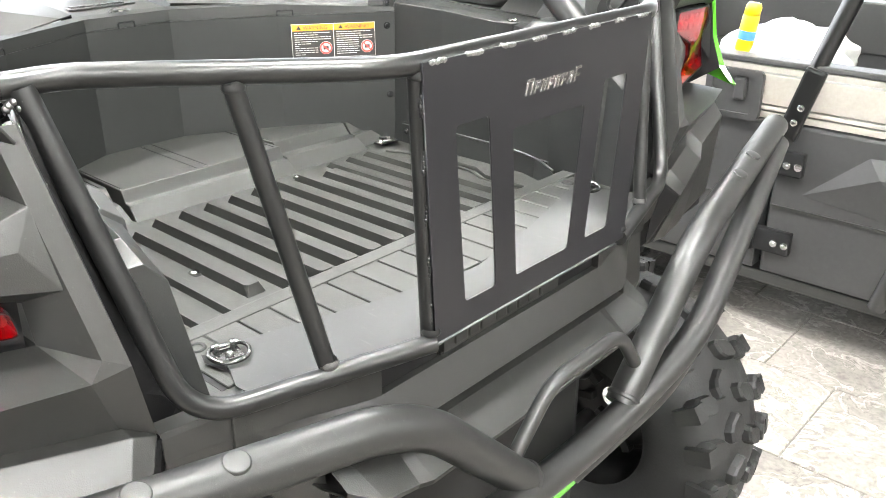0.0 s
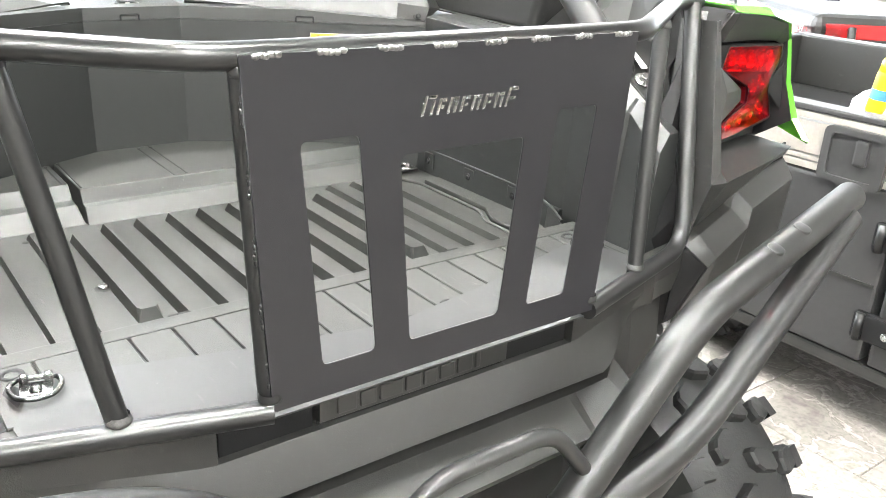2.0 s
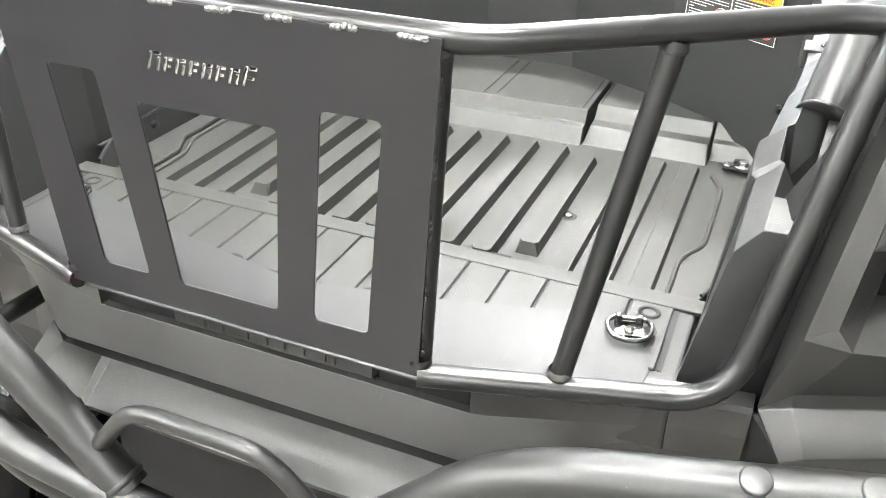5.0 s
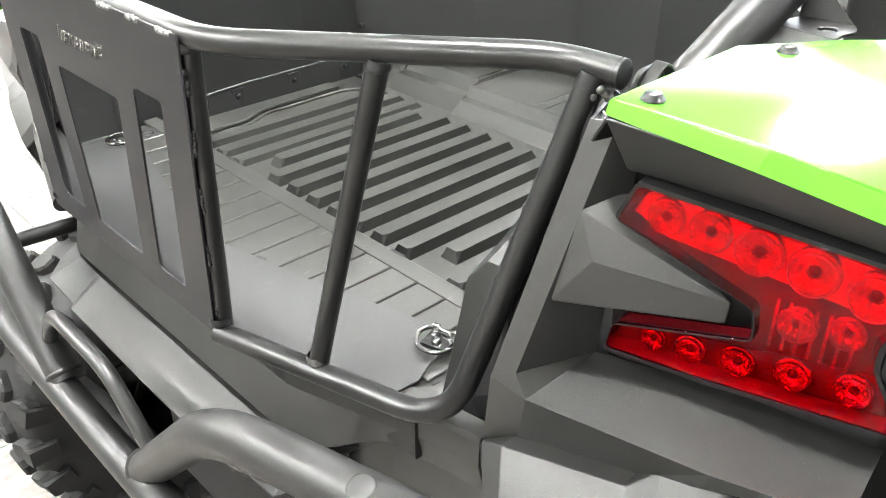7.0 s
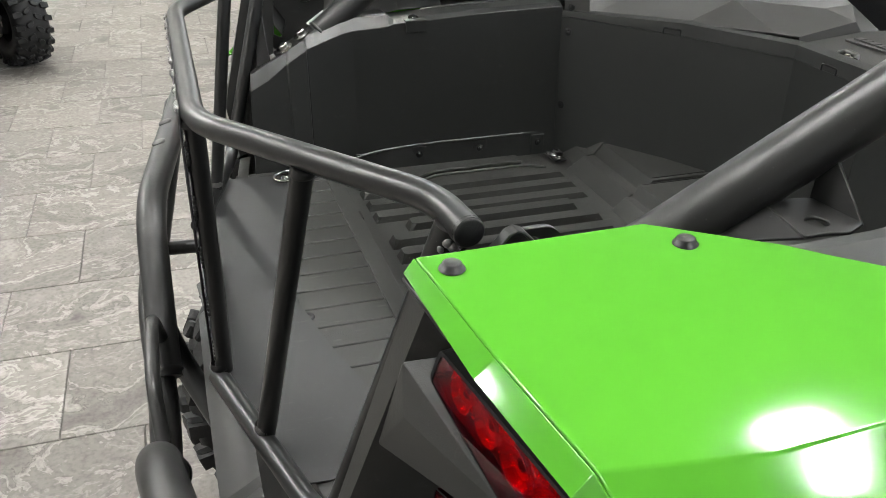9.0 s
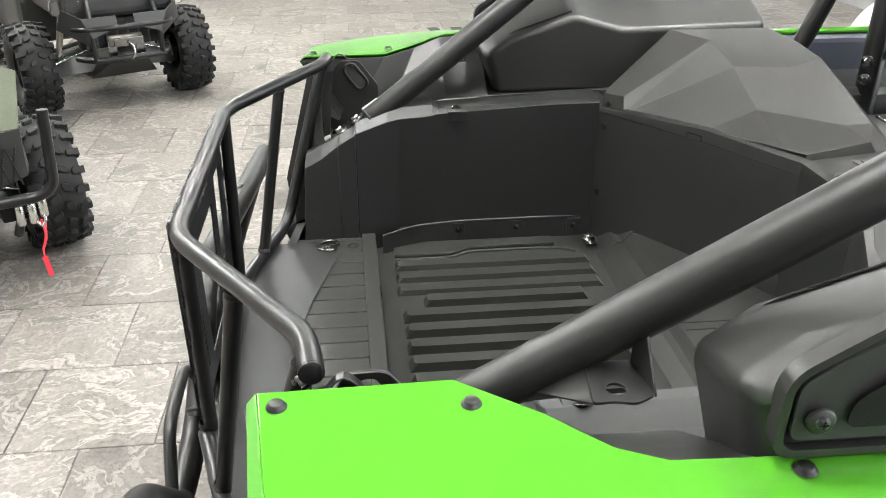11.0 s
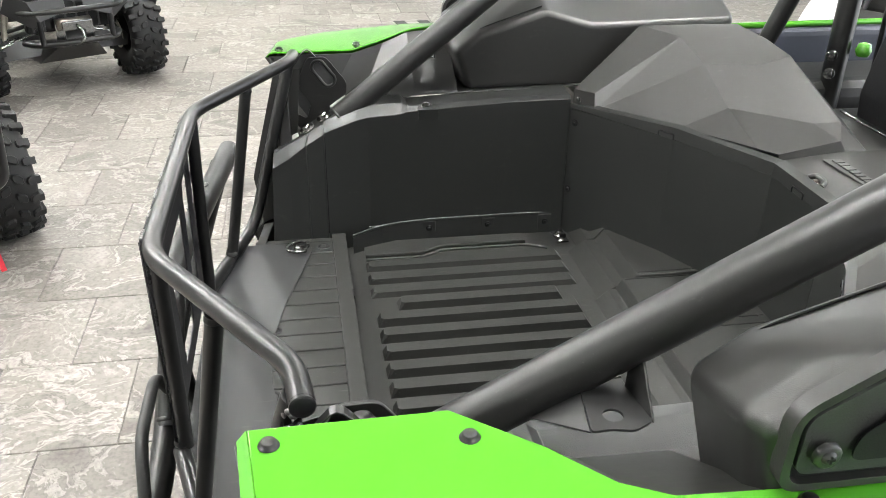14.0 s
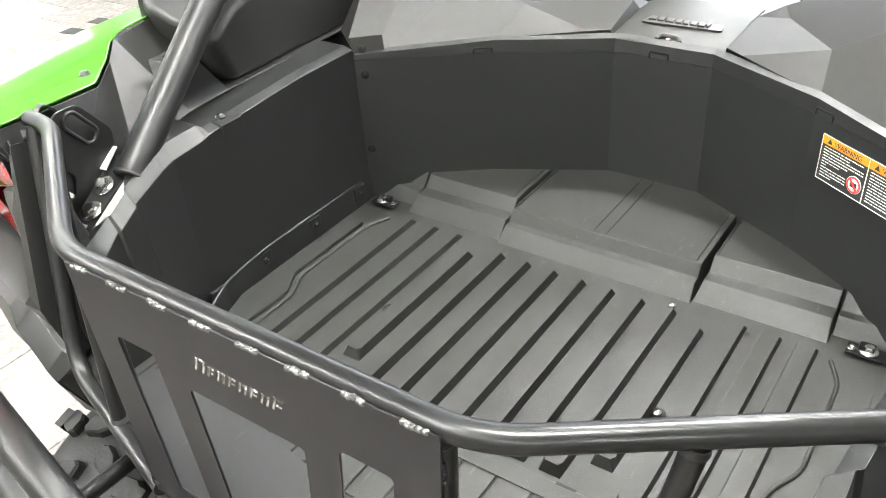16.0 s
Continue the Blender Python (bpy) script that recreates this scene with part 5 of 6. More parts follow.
def tyre_parts():
    """The carcass and the three kinds of tread block, for the two halves of the tread."""
    R, w, rc = TR, TW, TR - 0.022
    prof = [(R * 0.44, -w * 0.36), (R * 0.50, -w * 0.46), (R * 0.70, -w * 0.53), (R * 0.86, -w * 0.50), (rc * 0.975, -w * 0.40), (rc, -w * 0.2), (rc, w * 0.2), (rc * 0.975, w * 0.40), (R * 0.86, w * 0.50), (R * 0.70, w * 0.53), (R * 0.50, w * 0.46), (R * 0.44, w * 0.36)]
    turn = Matrix.Rotation(math.pi / 2, 4, "Y")
    st = 2 * math.pi / LUGS

    def lug(u0, u1, a0, a1, skew, base, top):
        q, c4 = [], ((u0, a0), (u1, a0 + skew), (u1, a1 + skew), (u0, a1))
        uc, ac = (u0 + u1) / 2, (a0 + a1 + skew) / 2
        cut = [tuple(p + (n - p) * 0.22 for p, n in zip(c4[k], c4[(k + d) % 4])) for k in range(4) for d in (-1, 1)]
        for r, e in ((base, 0.0), (base + (top - base) * 0.78, 0.07), (top, 0.20)):
            for u, a in cut:
                uu, aa = u + (uc - u) * e, a + (ac - a) * e
                rr = r - (abs(uu) / (w / 2)) ** 3 * 0.020
                q.append((rr * math.cos(aa), rr * math.sin(aa), uu))
        f = [tuple(range(16, 24))] + [(8 * h + k, 8 * h + (k + 1) % 8, 8 * h + 8 + (k + 1) % 8, 8 * h + 8 + k) for h in range(2) for k in range(8)]
        return moved(mesh_of("tread_block", q, f), turn)
    out = []
    for sg in (-1, 1):
        o = 0.5 * st * (sg > 0)
        out.append(lug(sg * 0.03 * w, sg * 0.25 * w, o, o + st * 0.46, st * 0.22, rc - 0.004, R))
        out.append(lug(sg * 0.30 * w, sg * 0.52 * w, o + st * 0.35, o + st * 0.82, -st * 0.10, rc - 0.012, R))
        b0, b1 = o + st * 0.38, o + st * 0.76
        q = [(r * math.cos(b), r * math.sin(b), z) for z, e in ((sg * 0.46 * w, 0), (sg * 0.565 * w, 0.006)) for r, b in ((R * 0.78 + e, b0), (R * 0.78 + e, b1), (R * 0.965 - e, b1), (R * 0.965 - e, b0))]
        out.append(moved(mesh_of("tread_block", q, [(4, 5, 6, 7), (0, 1, 5, 4), (1, 2, 6, 5), (2, 3, 7, 6), (3, 0, 4, 7)]), turn))
    return moved(lathe(prof, 56), turn), out


TYRE, BLOCKS = tyre_parts()
TREAD = joined([moved(b, Matrix.Rotation(2 * math.pi * k / LUGS, 4, "X")) for k in range(LUGS) for b in BLOCKS])
RIM = moved(lathe([(0.03, 0.05), (0.06, 0.055), (0.08, 0.035), (0.135, 0.045), (0.155, 0.09), (0.175, 0.10), (0.18, 0.085), (0.165, 0.0), (0.18, -0.085)], 40), Matrix.Rotation(math.pi / 2, 4, "Y"))
SPOKES = [moved(boxmesh(-0.014, 0.014, -0.012, 0.012, 0.05, 0.15, 0.004), Matrix.Translation((0.045, 0, 0)) @ Matrix.Rotation(2 * math.pi * i / 7, 4, "X")) for i in range(7)]


def wheel(parent, at, s=1, k=1.0, near=False):
    w = new("wheel")
    w.parent = parent
    w.location, w.scale = at, (k * s, k, k)
    put("tyre", TYRE, RUBBER, w, "black off-road tyre with deep tread blocks")
    put("rim", RIM, TUBE, w)
    for m in SPOKES:
        put("spoke", m, TUBE, w)
    if near:
        for i in range(LUGS):
            for b in BLOCKS:
                put("tread_block", b, RUBBER, w).rotation_euler = (2 * math.pi * i / LUGS, 0, 0)
    else:
        tagged(put("tread", TREAD, RUBBER, w), kind="stuff")
    return w


for s in (-1, 1):
    corner(s)
    tail_light(s)
    fender(s)
    roll_bar(s)
    air_box(s)
    seat(s)
    wheel(utv, (0.735 * s, 0.285, 0.39), s, 1.0, True)
    wheel(utv, (0.735 * s, 2.60, 0.39), s)
    put("lower_arm", tube(mirror([(0.66, 0.28, -0.72), (0.25, 0.20, -0.62)], s), 0.02, seg=14), TUBE, utv)
    put("upper_arm", tube(mirror([(0.66, 0.30, -0.60), (0.25, 0.33, -0.42)], s), 0.018, seg=14), TUBE, utv)
    if s > 0:
        put("frame_plate", boxmesh(min(0.22 * s, 0.50 * s), max(0.22 * s, 0.50 * s), 0.10, 0.115, -0.63, -0.556, 0.006), GREEN, utv, "lime green frame plate")
    put("body_side", boxmesh(min(0.62 * s, 0.90 * s), max(0.62 * s, 0.90 * s), 0.85, 1.9, -0.75, 0.24, 0.04, 3), PLASTIC, utv, "black plastic body side")
engine_cover()
put("muffler", tube([(0.22, 0.10, -0.29), (0.34, 0.115, -0.24)], 0.034, seg=24), STEEL, utv, "heat-tinted steel muffler outlet")
put("heat_shield", boxmesh(0.17, 0.42, 0.14, 0.30, -0.36, -0.20, 0.02), STEEL, utv)
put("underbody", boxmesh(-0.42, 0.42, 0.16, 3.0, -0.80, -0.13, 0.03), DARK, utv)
put("dashboard_deck", boxmesh(-0.60, 0.60, 1.30, 1.66, -0.2, 0.184, 0.02), PLASTIC, utv)
hood = []
for x, k in ((-0.62, 0.86), (-0.50, 1.0), (-0.20, 1.06), (0.20, 1.06), (0.50, 1.0), (0.62, 0.86)):
    hood.append([(x, 1.95, 0.10 * k), (x, 2.25, 0.15 * k), (x * 0.96, 2.80, 0.06 * k), (x * 0.90, 3.05, -0.08), (x * 0.86, 3.12, -0.30), (x * 0.84, 3.02, -0.62), (x * 0.84, 1.95, -0.70)])
strip("body_front", hood, PLASTIC, utv, "sloping black plastic front body", 0.006, 0.006)
put("body_bulkhead", boxmesh(-0.60, 0.60, 1.955, 1.975, -0.68, 0.085, 0.004), PLASTIC, utv)
for s in (-1, 1):
    post = put("cage_post", tube(mirror([(0.625, 1.50, 0.10), (0.68, 1.54, 0.55), (0.60, 1.62, 0.86)], s), 0.027, 0.08, 20), TUBE, utv, "satin black cab post with two bolts")
    for z in (0.262, 0.306):
        put("post_bolt", moved(bolt_mesh(0.0075, 0.009), toward(((0.625 + (z - 0.1) * 0.12) * s - 0.024 * s, 1.487, z), (-0.85 * s, -0.5, 0.1))), ZINCD, post)
    put("cage_brace", tube(mirror([(0.66, 1.28, 0.22), (0.63, 1.42, 0.62)], s), 0.022, seg=18), TUBE, utv)
    put("belt_guide", moved(lathe([(0, 0.0), (0.016, 0.004), (0.02, 0.018), (0.014, 0.034), (0, 0.038)], 18), Matrix.Translation((0.62 * s, 1.565, 0.30))), GREEN, utv, "lime green belt guide")
    door = put("side_door", boxmesh(min(0.80 * s, 0.84 * s), max(0.80 * s, 0.84 * s), 1.22, 2.3, -0.45, 0.33, 0.02, 3), TEAL, utv, "dark blue-grey inner door panel with green edge")
    put("door_edge", tube(mirror([(0.82, 1.23, 0.335), (0.82, 2.28, 0.345)], s), 0.008, seg=12), GREEN, door)
    put("door_pull", boxmesh(min(0.785 * s, 0.80 * s), max(0.785 * s, 0.80 * s), 1.35, 1.55, 0.20, 0.215, 0.004), PLATE, door)
    put("seat_belt", moved(boxmesh(-0.02, 0.02, -0.002, 0.002, -0.3, 0.35), Matrix.Translation((0.52 * s, 1.56, 0.3))), SEATM, utv)
put("cage_cross", tube([(-0.60, 1.62, 0.86), (0.60, 1.62, 0.86)], 0.02, seg=18), TUBE, utv)

# ---------------- other vehicles in the showroom ----------------
def work_vehicle():
    """The utility vehicle beside: its bed side with hinges, rails and latch."""
    w = new("utility_vehicle")
    tagged(w, "black utility vehicle with aluminium bed rails and hinged side panel", "utility vehicle")
    z = G
    put("side_panel", boxmesh(2.05, 2.12, -2.6, 0.405, -0.845 + z, -0.275 + z, 0.012), GREYP, w, "matt black plastic side panel")
    put("side_panel", boxmesh(2.05, 2.12, 0.43, 1.75, -0.845 + z, -0.275 + z, 0.012), GREYP, w, "matt black plastic side panel")
    put("sill", boxmesh(2.06, 2.15, -2.6, 1.75, -0.90 + z, -0.85 + z, 0.01), PLASTIC, w)
    put("panel_crease", boxmesh(2.043, 2.06, 0.44, 1.74, -0.585 + z, -0.575 + z, 0.002), PLASTIC, w)
    put("panel_crease", boxmesh(2.043, 2.06, -2.6, 0.40, -0.585 + z, -0.575 + z, 0.002), PLASTIC, w)
    for k, (a, b) in enumerate(((-0.27, -0.245), (-0.24, -0.225), (-0.22, -0.115), (-0.108, -0.085))):
        put("bed_rail", boxmesh(2.055 - 0.004 * (k % 2), 2.10, -2.6, 1.75, a + z, b + z, 0.004), ALU, w, "champagne aluminium bed rail")
    put("rail_cap", boxmesh(2.045, 2.13, -2.6, 1.75, -0.083 + z, -0.062 + z, 0.006), GREYP, w)
    for zz in (-0.41, -0.71):
        h = put("hinge", boxmesh(2.020, 2.052, 0.30, 0.47, zz - 0.045 + z, zz + 0.045 + z, 0.008), DARK, w, "black strap hinge with zinc bolts")
        put("hinge_pin", moved(lathe([(0, -0.045), (0.014, -0.045), (0.014, 0.045), (0, 0.045)], 14), Matrix.Translation((2.018, 0.445, zz + z))), TUBE, h)
        for y in (0.318, 0.358):
            put("hinge_bolt", moved(bolt_mesh(0.0075, 0.006), toward((2.02, y, zz - 0.005 + z), (-1, 0, 0))), ZINC, h)
    lt = put("latch_cup", moved(slab(fillet_loop([(-0.13, -0.11, 0), (0.13, -0.11, 0), (0.13, 0.11, 0), (-0.13, 0.11, 0)], 0.03), [fillet_loop([(-0.10, -0.085, 0), (0.10, -0.085, 0), (0.10, 0.085, 0), (-0.10, 0.085, 0)], 0.025)], 0.03, n=(1, 0, 0), right=(0, 1, 0)), Matrix.Translation((2.040, 0.595, -0.195 + z)) @ Matrix.Scale(0.80, 4)), GREYP, w, "recessed black latch")
    put("latch_back", boxmesh(2.040, 2.05, 0.50, 0.69, -0.275 + z, -0.115 + z), GREYP, lt)
    put("latch_handle", boxmesh(2.024, 2.05, 0.548, 0.592, -0.215 + z, -0.135 + z, 0.008), GREYP, lt)
    # raised fender form on the near panel
    put("fender_form", mesh_of("f", [(2.048, 0.30, -0.52 + z), (2.048, 0.10, -0.34 + z), (2.048, -0.5, -0.31 + z), (2.048, -0.9, -0.42 + z), (2.048, -0.62, -0.58 + z), (2.048, -0.1, -0.56 + z),
                                           (2.02, 0.05, -0.40 + z), (2.02, -0.45, -0.37 + z), (2.02, -0.55, -0.50 + z), (2.02, -0.05, -0.50 + z)],
                                     [(0, 1, 6), (1, 2, 7, 6), (2, 3, 7), (3, 4, 8, 7), (4, 5, 9, 8), (5, 0, 6, 9), (6, 7, 8, 9)]), GREYP, w)
    put("wheel_arch", tube([(2.045, -0.02, -0.86 + z), (2.045, -0.08, -0.60 + z), (2.045, -0.2, -0.50 + z), (2.045, -0.8, -0.50 + z)], 0.03, 0.08, 12), PLASTIC, w)
    # bed inside
    put("bed_floor", boxmesh(2.12, 3.55, 0.2, 1.7, -0.30 + z, -0.26 + z), DARK, w)
    put("bed_wall", boxmesh(3.45, 3.55, 0.2, 1.75, -0.26 + z, -0.02 + z, 0.01), PLASTIC, w)
    put("bed_wall", boxmesh(2.12, 3.5, 1.68, 1.75, -0.26 + z, -0.02 + z, 0.01), PLASTIC, w)
    put("bed_wall", boxmesh(2.12, 3.5, -0.35, -0.30, -0.26 + z, 0.30 + z, 0.01), PLASTIC, w)
    put("cab_post", tube([(2.055, 0.385, -0.30 + z), (2.075, 0.325, -0.06 + z), (2.13, 0.13, 0.60 + z)], 0.030, 0.06, 20), TUBE, w, "black steel cab post")
    put("cab_post_foot", moved(boxmesh(-0.012, 0.018, -0.036, 0.036, -0.13, 0.13, 0.01), Matrix.Translation((2.04, 0.352, -0.20 + z)) @ Matrix.Rotation(0.27, 4, "X")), TUBE, w)
    for y, zz in ((0.362, -0.262), (0.346, -0.208)):
        put("foot_bolt", moved(bolt_mesh(0.007, 0.006), toward((2.028, y, zz + z), (-1, 0, 0))), ZINC, w)
    put("cab_brace", tube([(2.10, 0.44, 0.25 + z), (2.9, 0.5, 0.45 + z)], 0.02, seg=14), TUBE, w)
    put("side_panel", boxmesh(3.51, 3.58, -2.6, 1.75, -0.845 + z, -0.275 + z, 0.012), GREYP, w, "matt black plastic side panel")
    put("front_deck", boxmesh(2.125, 3.505, -2.6, -0.36, -0.34 + z, -0.29 + z, 0.012), PLASTIC, w)
    put("bench_seat", boxmesh(2.20, 3.44, -1.15, -0.62, -0.285 + z, -0.13 + z, 0.04, 3), SEATM, w)
    put("cab_back", boxmesh(2.14, 3.5, -0.30, -0.2, -0.05 + z, 0.45 + z, 0.02), DARK, w)
    put("skid", boxmesh(2.2, 3.4, -2.5, 1.6, -0.95 + z, -0.85 + z), DARK, w)
    for y in (-1.9, 1.2):
        for x in (2.30, 3.30):
            wheel(w, (x, y, 0.312), 1, 0.80)
    return w


work_vehicle()

# bag and bottle in its bed
bm = bmesh.new()
bmesh.ops.create_icosphere(bm, subdivisions=4, radius=1)
for q in bm.verts:
    n = noise.noise(q.co * 2.1) * 0.22 + noise.noise(q.co * 6.0) * 0.07
    q.co = Vector((q.co.x * 0.26, q.co.y * 0.26, max(-0.10, q.co.z * 0.13))) * (1 + n)
me = bpy.data.meshes.new("bag")
bm.to_mesh(me)
bm.free()
for p in me.polygons:
    p.use_smooth = True
bag = put("plastic_bag", me, BAG, None, "", (2.55, 0.62, 0.98))
tagged(bag, "crumpled white plastic bag lying in the vehicle bed", "bag")
bot = new("bottle")
bot.location = (2.30, 0.69, 1.025)
bot.scale = (0.8, 0.8, 0.78)
tagged(bot, "yellow plastic bottle with a blue label, leaning on the bag", "bottle")
put("bottle_body", moved(lathe([(0, 0), (0.036, 0), (0.04, 0.01), (0.04, 0.16), (0.038, 0.175), (0, 0.176)], 24), Matrix.Rotation(0.12, 4, "X")), YELLOW, bot)
put("cap", moved(lathe([(0, 0.176), (0.037, 0.176), (0.037, 0.215), (0.030, 0.232), (0, 0.235)], 20), Matrix.Rotation(0.12, 4, "X")), YELLOW, bot)
put("label_patch", moved(lathe([(0.0405, 0.06), (0.0408, 0.062), (0.0408, 0.10), (0.0405, 0.102)], 24), Matrix.Rotation(0.12, 4, "X")), BLUE, bot)
put("bottle_support", boxmesh(-0.03, 0.03, -0.03, 0.03, -0.2, 0.0, 0.005), YELLOW, bot)


def trail_vehicle(at, yaw, accent, strap, size=1.0):
    """A small off-road vehicle seen from its front corner."""
    v = new("off_road_vehicle")
    tagged(v, "black off-road vehicle with front bumper, winch and knobbly tyres", "off-road vehicle")
    k = 0.86
    for y, s in ((0.58, 1), (-0.58, -1)):
        for x in (0.0, -1.95):
            w = wheel(v, (x, y, 0.335), 1, k, strap and x == 0 and s == 1)
            w.rotation_euler = (0, 0, math.pi / 2)
        put("lower_arm", tube([(0.02, y * 0.8, 0.30), (0.14, y * 0.25, 0.36)], 0.02, seg=12), TUBE, v)
        put("lower_arm", tube([(0.0, y * 0.8, 0.30), (-0.16, y * 0.25, 0.36)], 0.02, seg=12), TUBE, v)
        put("upper_arm", tube([(0.0, y * 0.8, 0.43), (0.06, y * 0.3, 0.50)], 0.016, seg=12), TUBE, v)
        put("drive_shaft", tube([(-0.02, y * 0.8, 0.35), (-0.02, y * 0.2, 0.40)], 0.018, seg=12), ZINC, v)
        put("shock", tube([(0.04, y * 0.68, 0.36), (-0.05, y * 0.48, 0.78)], 0.024, seg=14), STEEL, v)
        coil = [(0.04 - 0.09 * t / 60 + 0.035 * math.cos(t * 0.75), y * (0.68 - 0.20 * t / 60) + 0.035 * math.sin(t * 0.75), 0.40 + 0.34 * t / 60) for t in range(61)]
        put("spring", tube(coil, 0.006, 0.0, 8), RED if accent is RED else TUBE, v)
        arch = [[(0.46 * math.cos(a), yy, 0.335 + 0.46 * math.sin(a) + (0.0 if abs(yy) < abs(y) * 1.2 else -0.03)) for yy in (y * 0.62, y * 0.9, y * 1.18, y * 1.26)] for a in [radians(25 + 10 * i) for i in range(14)]]
        if accent is not PLASTIC:
            strip("mud_guard", arch, accent, v, "", 0.006, 0.003)
        put("head_light", boxmesh(0.36, 0.42, min(y * 0.45, y * 0.8), max(y * 0.45, y * 0.8), 0.76, 0.86, 0.02, 2), GLASS, v)
    put("hood", boxmesh(-0.5, 0.40, -0.40, 0.40, 0.70, 0.92, 0.07, 4), PLASTIC, v)
    if accent is RED:
        for s in (-1, 1):
            put("hood_trim", moved(boxmesh(-0.44, 0.36, -0.006, 0.006, -0.045, 0.045, 0.004), Matrix.Translation((-0.04, 0.40 * s, 0.82)) @ Matrix.Rotation(0.12, 4, "Y")), RED, v, "red hood trim")
            put("hood_trim", moved(boxmesh(-0.006, 0.006, -0.34, 0.34, -0.035, 0.035, 0.004), Matrix.Translation((-0.50 if s < 0 else 0.40, 0, 0.84))), RED, v, "red hood trim")
        for y in (-0.2, 0.2):
            put("hood_panel", boxmesh(-0.40, 0.30, y - 0.11, y + 0.11, 0.905, 0.935, 0.02, 3), WHITE, v, "white hood panel")
    put("grille", boxmesh(0.30, 0.40, -0.30, 0.30, 0.50, 0.70, 0.02, 2), DARK, v)
    for i in range(8):
        put("grille_bar", boxmesh(0.395, 0.405, -0.27 + i * 0.075, -0.255 + i * 0.075, 0.51, 0.69, 0.003), PLASTIC, v)
    put("skid_plate", mesh_of("skid", [(0.46, -0.14, 0.40), (0.46, 0.14, 0.40), (0.30, 0.24, 0.27), (0.30, -0.24, 0.27), (-0.4, 0.26, 0.26), (-0.4, -0.26, 0.26), (0.40, 0.12, 0.50), (0.40, -0.12, 0.50)], [(0, 1, 2, 3), (3, 2, 4, 5), (0, 1, 6, 7)]), PLASTIC, v)
    bp = new("front_bumper")
    bp.parent = v
    for z, w_ in ((0.44, 0.33), (0.66, 0.38)):
        put("bumper_tube", tube([(0.36, -w_, z), (0.50, -w_ * 0.8, z), (0.52, 0, z), (0.50, w_ * 0.8, z), (0.36, w_, z)], 0.021, 0.08, 16), TUBE, bp)
    for y in (-0.24, 0.24):
        put("bumper_upright", tube([(0.50, y, 0.44), (0.50, y, 0.66), (0.42, y * 0.9, 0.86)], 0.019, 0.06, 16), TUBE, bp)
    put("winch", moved(lathe([(0, -0.12), (0.04, -0.12), (0.04, 0.12), (0, 0.12)], 20), Matrix.Translation((0.42, 0, 0.55)) @ Matrix.Rotation(math.pi / 2, 4, "X")), STEEL, v)
    put("fairlead", boxmesh(0.49, 0.51, -0.10, 0.10, 0.52, 0.58, 0.006), ZINCD, v)
    put("hook", tube([(0.52, 0, 0.55), (0.55, 0.02, 0.52), (0.56, 0.02, 0.46), (0.54, 0.0, 0.44)], 0.010, 0.02, 12), ZINC, v)
    # plastic guards over the lower arms and a folded chin under the grille
    for sg in (-1, 1):
        g = [(0.16, 0.14 * sg, 0.40), (0.20, 0.20 * sg, 0.30), (0.13, 0.46 * sg, 0.27), (0.05, 0.50 * sg, 0.33), (0.06, 0.44 * sg, 0.40), (-0.10, 0.18 * sg, 0.42), (-0.08, 0.46 * sg, 0.36)]
        sheet("arm_guard", g, [(0, 1, 2, 3, 4), (0, 4, 6, 5)], GREYP, v, 0.006, 0.004)
        ch = [(0.42, 0.40 * sg, 0.80), (0.50, 0.30 * sg, 0.74), (0.52, 0.24 * sg, 0.60), (0.44, 0.26 * sg, 0.54), (0.36, 0.44 * sg, 0.66), (0.52, 0.06 * sg, 0.66), (0.50, 0.06 * sg, 0.74)]
        sheet("chin_panel", ch, [(0, 1, 2, 3, 4), (1, 6, 5, 2)], GREYP, v, 0.008, 0.005)
        put("tow_plate", moved(slab(fillet_loop([(-0.03, -0.07, 0), (0.03, -0.07, 0), (0.03, 0.07, 0), (-0.03, 0.07, 0)], 0.01), [fillet_loop([(-0.014, 0.012, 0), (0.014, 0.012, 0), (0.014, 0.05, 0), (-0.014, 0.05, 0)], 0.006)], 0.008, n=(1, 0, 0), right=(0, 1, 0)), Matrix.Translation((0.44, 0.10 * sg, 0.50))), ZINCD, v)
        put("brake_disc", moved(lathe([(0.05, 0.0), (0.11, 0.0), (0.11, 0.005), (0.05, 0.005)], 28), Matrix.Translation((0.0, 0.44 * sg, 0.335)) @ Matrix.Rotation(math.pi / 2, 4, "X")), STEEL, v)
        put("steering_rod", tube([(0.10, 0.44 * sg, 0.36), (0.08, 0.10 * sg, 0.46)], 0.009, seg=10), ZINC, v)
        put("tie_boot", moved(lathe([(0.014, 0), (0.026, 0.012), (0.020, 0.022), (0.030, 0.034), (0.022, 0.046), (0.032, 0.060), (0.02, 0.072)], 16), toward((0.0, 0.24 * sg, 0.385), (0, sg, -0.2))), RUBBER, v)
    if strap:
        put("bumper_end", tube([(0.60, 0.02, 0.50), (0.63, 0.44, 0.50), (0.64, 0.50, 0.54), (0.62, 0.52, 0.87)], 0.024, 0.05, 18), TUBE, bp)
        put("bumper_stay", tube([(0.62, 0.38, 0.50), (0.50, 0.34, 0.30)], 0.020, seg=14), TUBE, bp)
        fl = put("winch_mount", boxmesh(0.52, 0.60, 0.28, 0.46, 0.40, 0.49, 0.008), DARK, v)
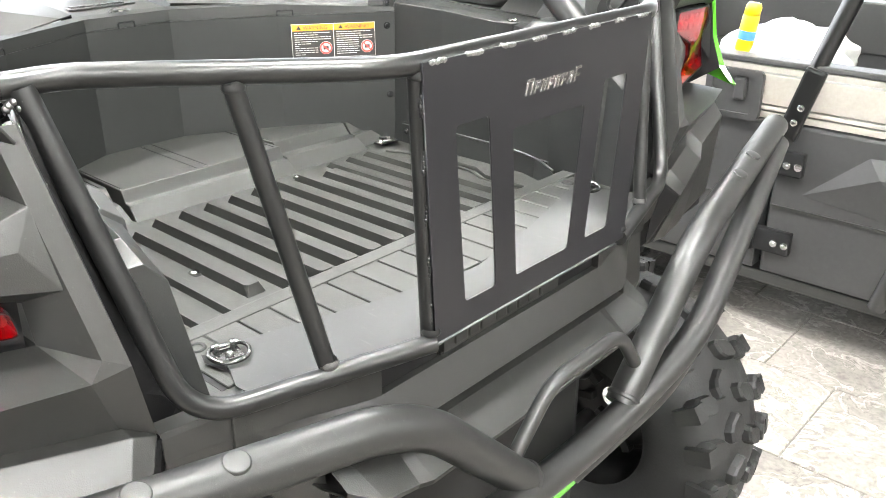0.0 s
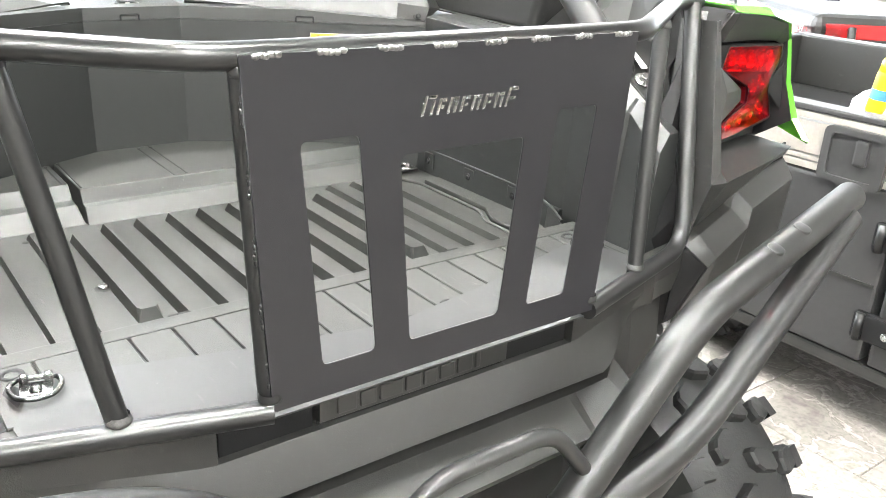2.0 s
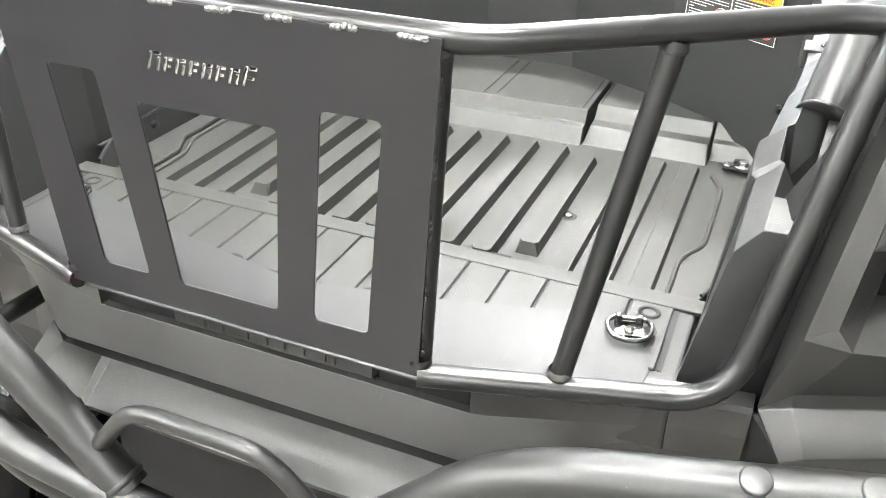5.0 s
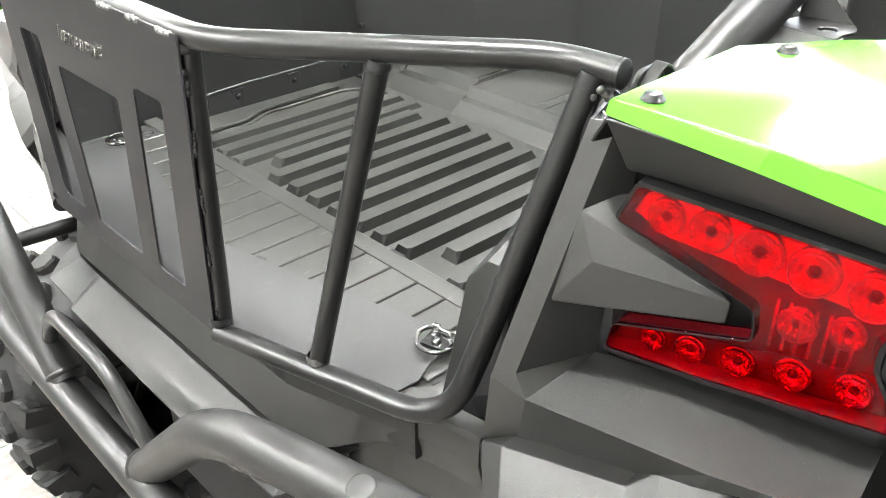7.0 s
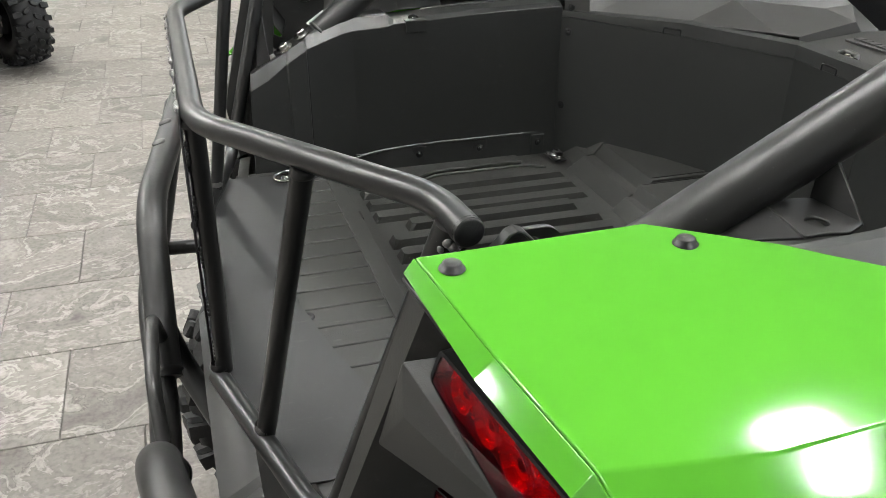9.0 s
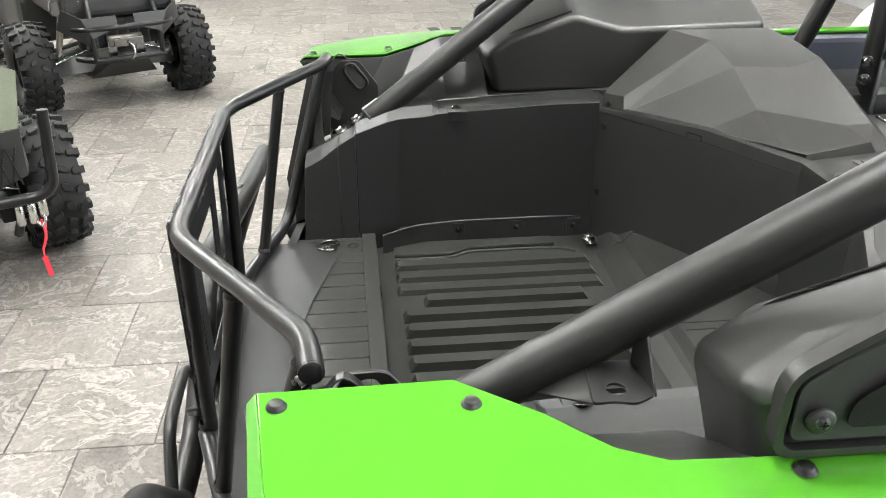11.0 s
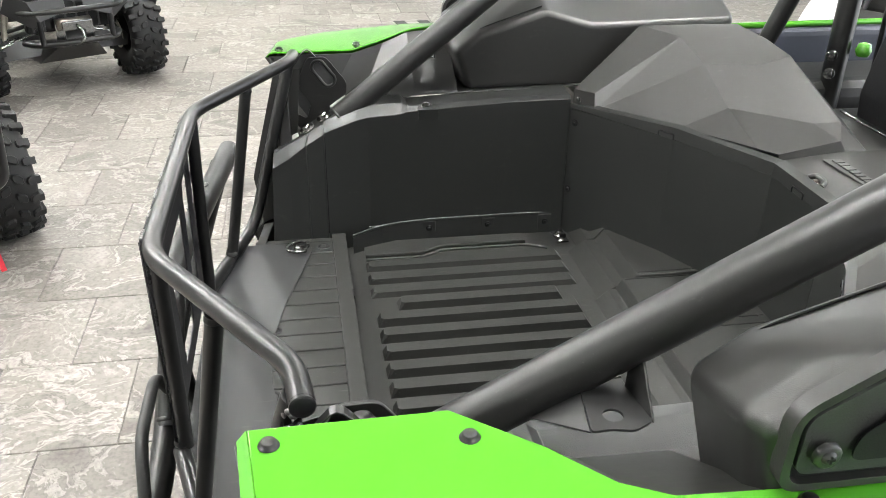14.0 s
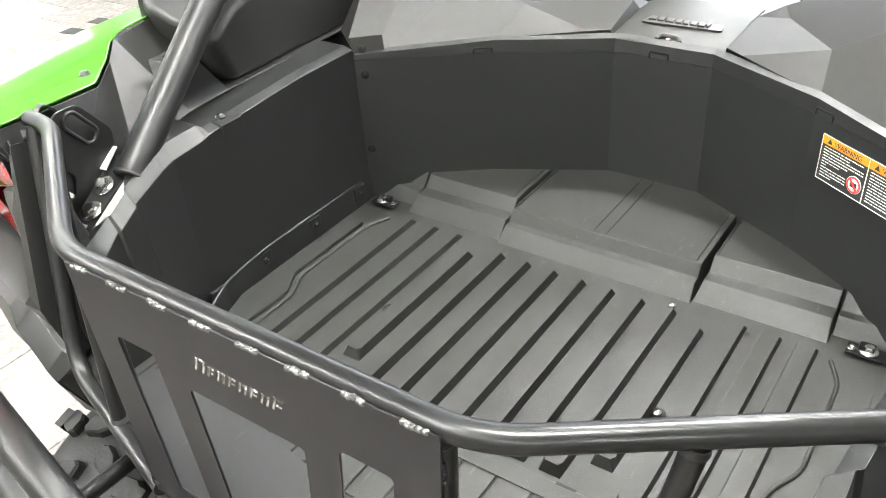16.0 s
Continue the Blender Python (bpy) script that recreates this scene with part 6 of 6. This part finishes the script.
        for y, z in ((0.345, 0.435), (0.395, 0.435), (0.44, 0.455)):
            put("roller", moved(lathe([(0, -0.05), (0.014, -0.05), (0.019, -0.04), (0.019, 0.035), (0.012, 0.05), (0, 0.05)], 16), Matrix.Translation((0.625, y, z))), ZINC, fl)
        put("shackle", tube([(0.63, 0.40, 0.40), (0.65, 0.42, 0.37), (0.65, 0.44, 0.40), (0.63, 0.43, 0.43)], 0.007, 0.015, 10), ZINC, fl)
        put("pull_strap", joined([tube([(0.64, 0.42, 0.40), (0.66, 0.425, 0.33), (0.655, 0.40, 0.27)], 0.0055, 0.03, 8), tube([(0.64, 0.435, 0.39), (0.66, 0.42, 0.31), (0.655, 0.40, 0.27)], 0.0055, 0.03, 8),
            tube([(0.655, 0.40, 0.27), (0.658, 0.398, 0.23)], 0.004, seg=8), moved(boxmesh(-0.004, 0.004, -0.011, 0.011, -0.10, 0.0, 0.001), Matrix.Translation((0.658, 0.398, 0.235)) @ Matrix.Rotation(0.12, 4, "X"))]), STRAP, v, "red webbing pull strap")
        fr = [(0.60, 0.30, 0.56), (0.62, 0.41, 0.60), (0.60, 0.42, 0.80), (0.52, 0.47, 1.02), (0.45, 0.30, 1.10), (0.62, 0.20, 0.80), (0.60, 0.10, 0.56), (0.50, 0.44, 0.60)]
        sheet("front_fairing", fr, [(0, 1, 2, 5, 6), (1, 7, 2)], GREYP, v, 0.008, 0.006)
        sheet("hood_flank", [fr[2], fr[3], fr[4], fr[5]], [(0, 1, 2, 3)], OLIVE, v, 0.008, 0.006, "olive green hood flank")
        for k in range(6):
            put("mesh_bar", tube([(0.632, 0.12 + 0.045 * k, 0.57), (0.632, 0.16 + 0.045 * k, 0.74)], 0.004, seg=6), TUBE, v)
            put("mesh_bar", tube([(0.636, 0.16 + 0.045 * k, 0.57), (0.636, 0.12 + 0.045 * k, 0.74)], 0.004, seg=6), TUBE, v)
    put("body", boxmesh(-2.2, -0.5, -0.5, 0.5, 0.40, 0.78, 0.06, 3), PLASTIC, v)
    put("seat", boxmesh(-1.5, -1.0, -0.45, 0.45, 0.78, 1.15, 0.06, 3), SEATM, v)
    for y in (-0.55, 0.55):
        put("cage_tube", tube([(-0.45, y, 0.80), (-0.75, y * 0.9, 1.55), (-1.6, y * 0.9, 1.6), (-2.1, y, 0.75)], 0.022, 0.12, 14), TUBE, v)
    v.matrix_world = Matrix.Translation(at) @ Matrix.Rotation(yaw, 4, "Z") @ Matrix.Scale(size, 4)
    return v


trail_vehicle((-2.58, -1.80, 0), radians(30), PLASTIC, True)
trail_vehicle((-5.46, -1.57, 0), radians(30), PLASTIC, False)
trail_vehicle((-4.2, 4.6, 0), radians(-60), BAG, False)
trail_vehicle((5.0, 2.25, 0), radians(235), RED, False, 1.22)


# ---------------- floor tiles ----------------
def floor_tiles():
    T, gap = 0.505, 0.004
    ox, oy = -1.66, -0.62
    def tile_mesh(h):
        a, c, z = T / 2 - gap / 2, 0.0022, 0.0
        v = [(-a, -a, -0.01), (a, -a, -0.01), (a, a, -0.01), (-a, a, -0.01), (-a, -a, z - c), (a, -a, z - c), (a, a, z - c), (-a, a, z - c),
             (-a + c, -a + c, z), (a - c, -a + c, z), (a - c, a - c, z), (-a + c, a - c, z)]
        f = [(8, 9, 10, 11)] + [(i, (i + 1) % 4, 4 + (i + 1) % 4, 4 + i) for i in range(4)] + [(4 + i, 4 + (i + 1) % 4, 8 + (i + 1) % 4, 8 + i) for i in range(4)]
        return v, f
    v, f = tile_mesh(0)
    me = mesh_of("tile", v, f)
    rest_v, rest_f = [], []
    near = []
    for i in range(-18, 18):
        for j in range(-15, 24):
            x = ox + (i + 0.5) * T
            y = oy + j * T + (0.25 * T if i % 2 else -0.25 * T)
            if not (-10.6 < x < 6.6 and -7.6 < y < 10.6):
                continue
            near.append((math.hypot(max(0, abs(x + 1.0) - 2.6), max(0, abs(y) - 1.0)), x, y))
    near.sort()
    rng = random.Random(5)
    for k, (d, x, y) in enumerate(near):
        dz = rng.uniform(-0.0004, 0.0004)
        if k < 290:
            t = put("tile", me, TILE, floor)
            t.location = (x, y, dz)
        else:
            b = len(rest_v)
            rest_v += [(p[0] + x, p[1] + y, p[2] + dz) for p in v]
            rest_f += [tuple(b + i for i in q) for q in f]
    r = put("tile_field", mesh_of("tile_field", rest_v, rest_f), TILE, floor)
    tagged(r, "marbled grey-beige floor tiles further off", kind="stuff")


floor_tiles()
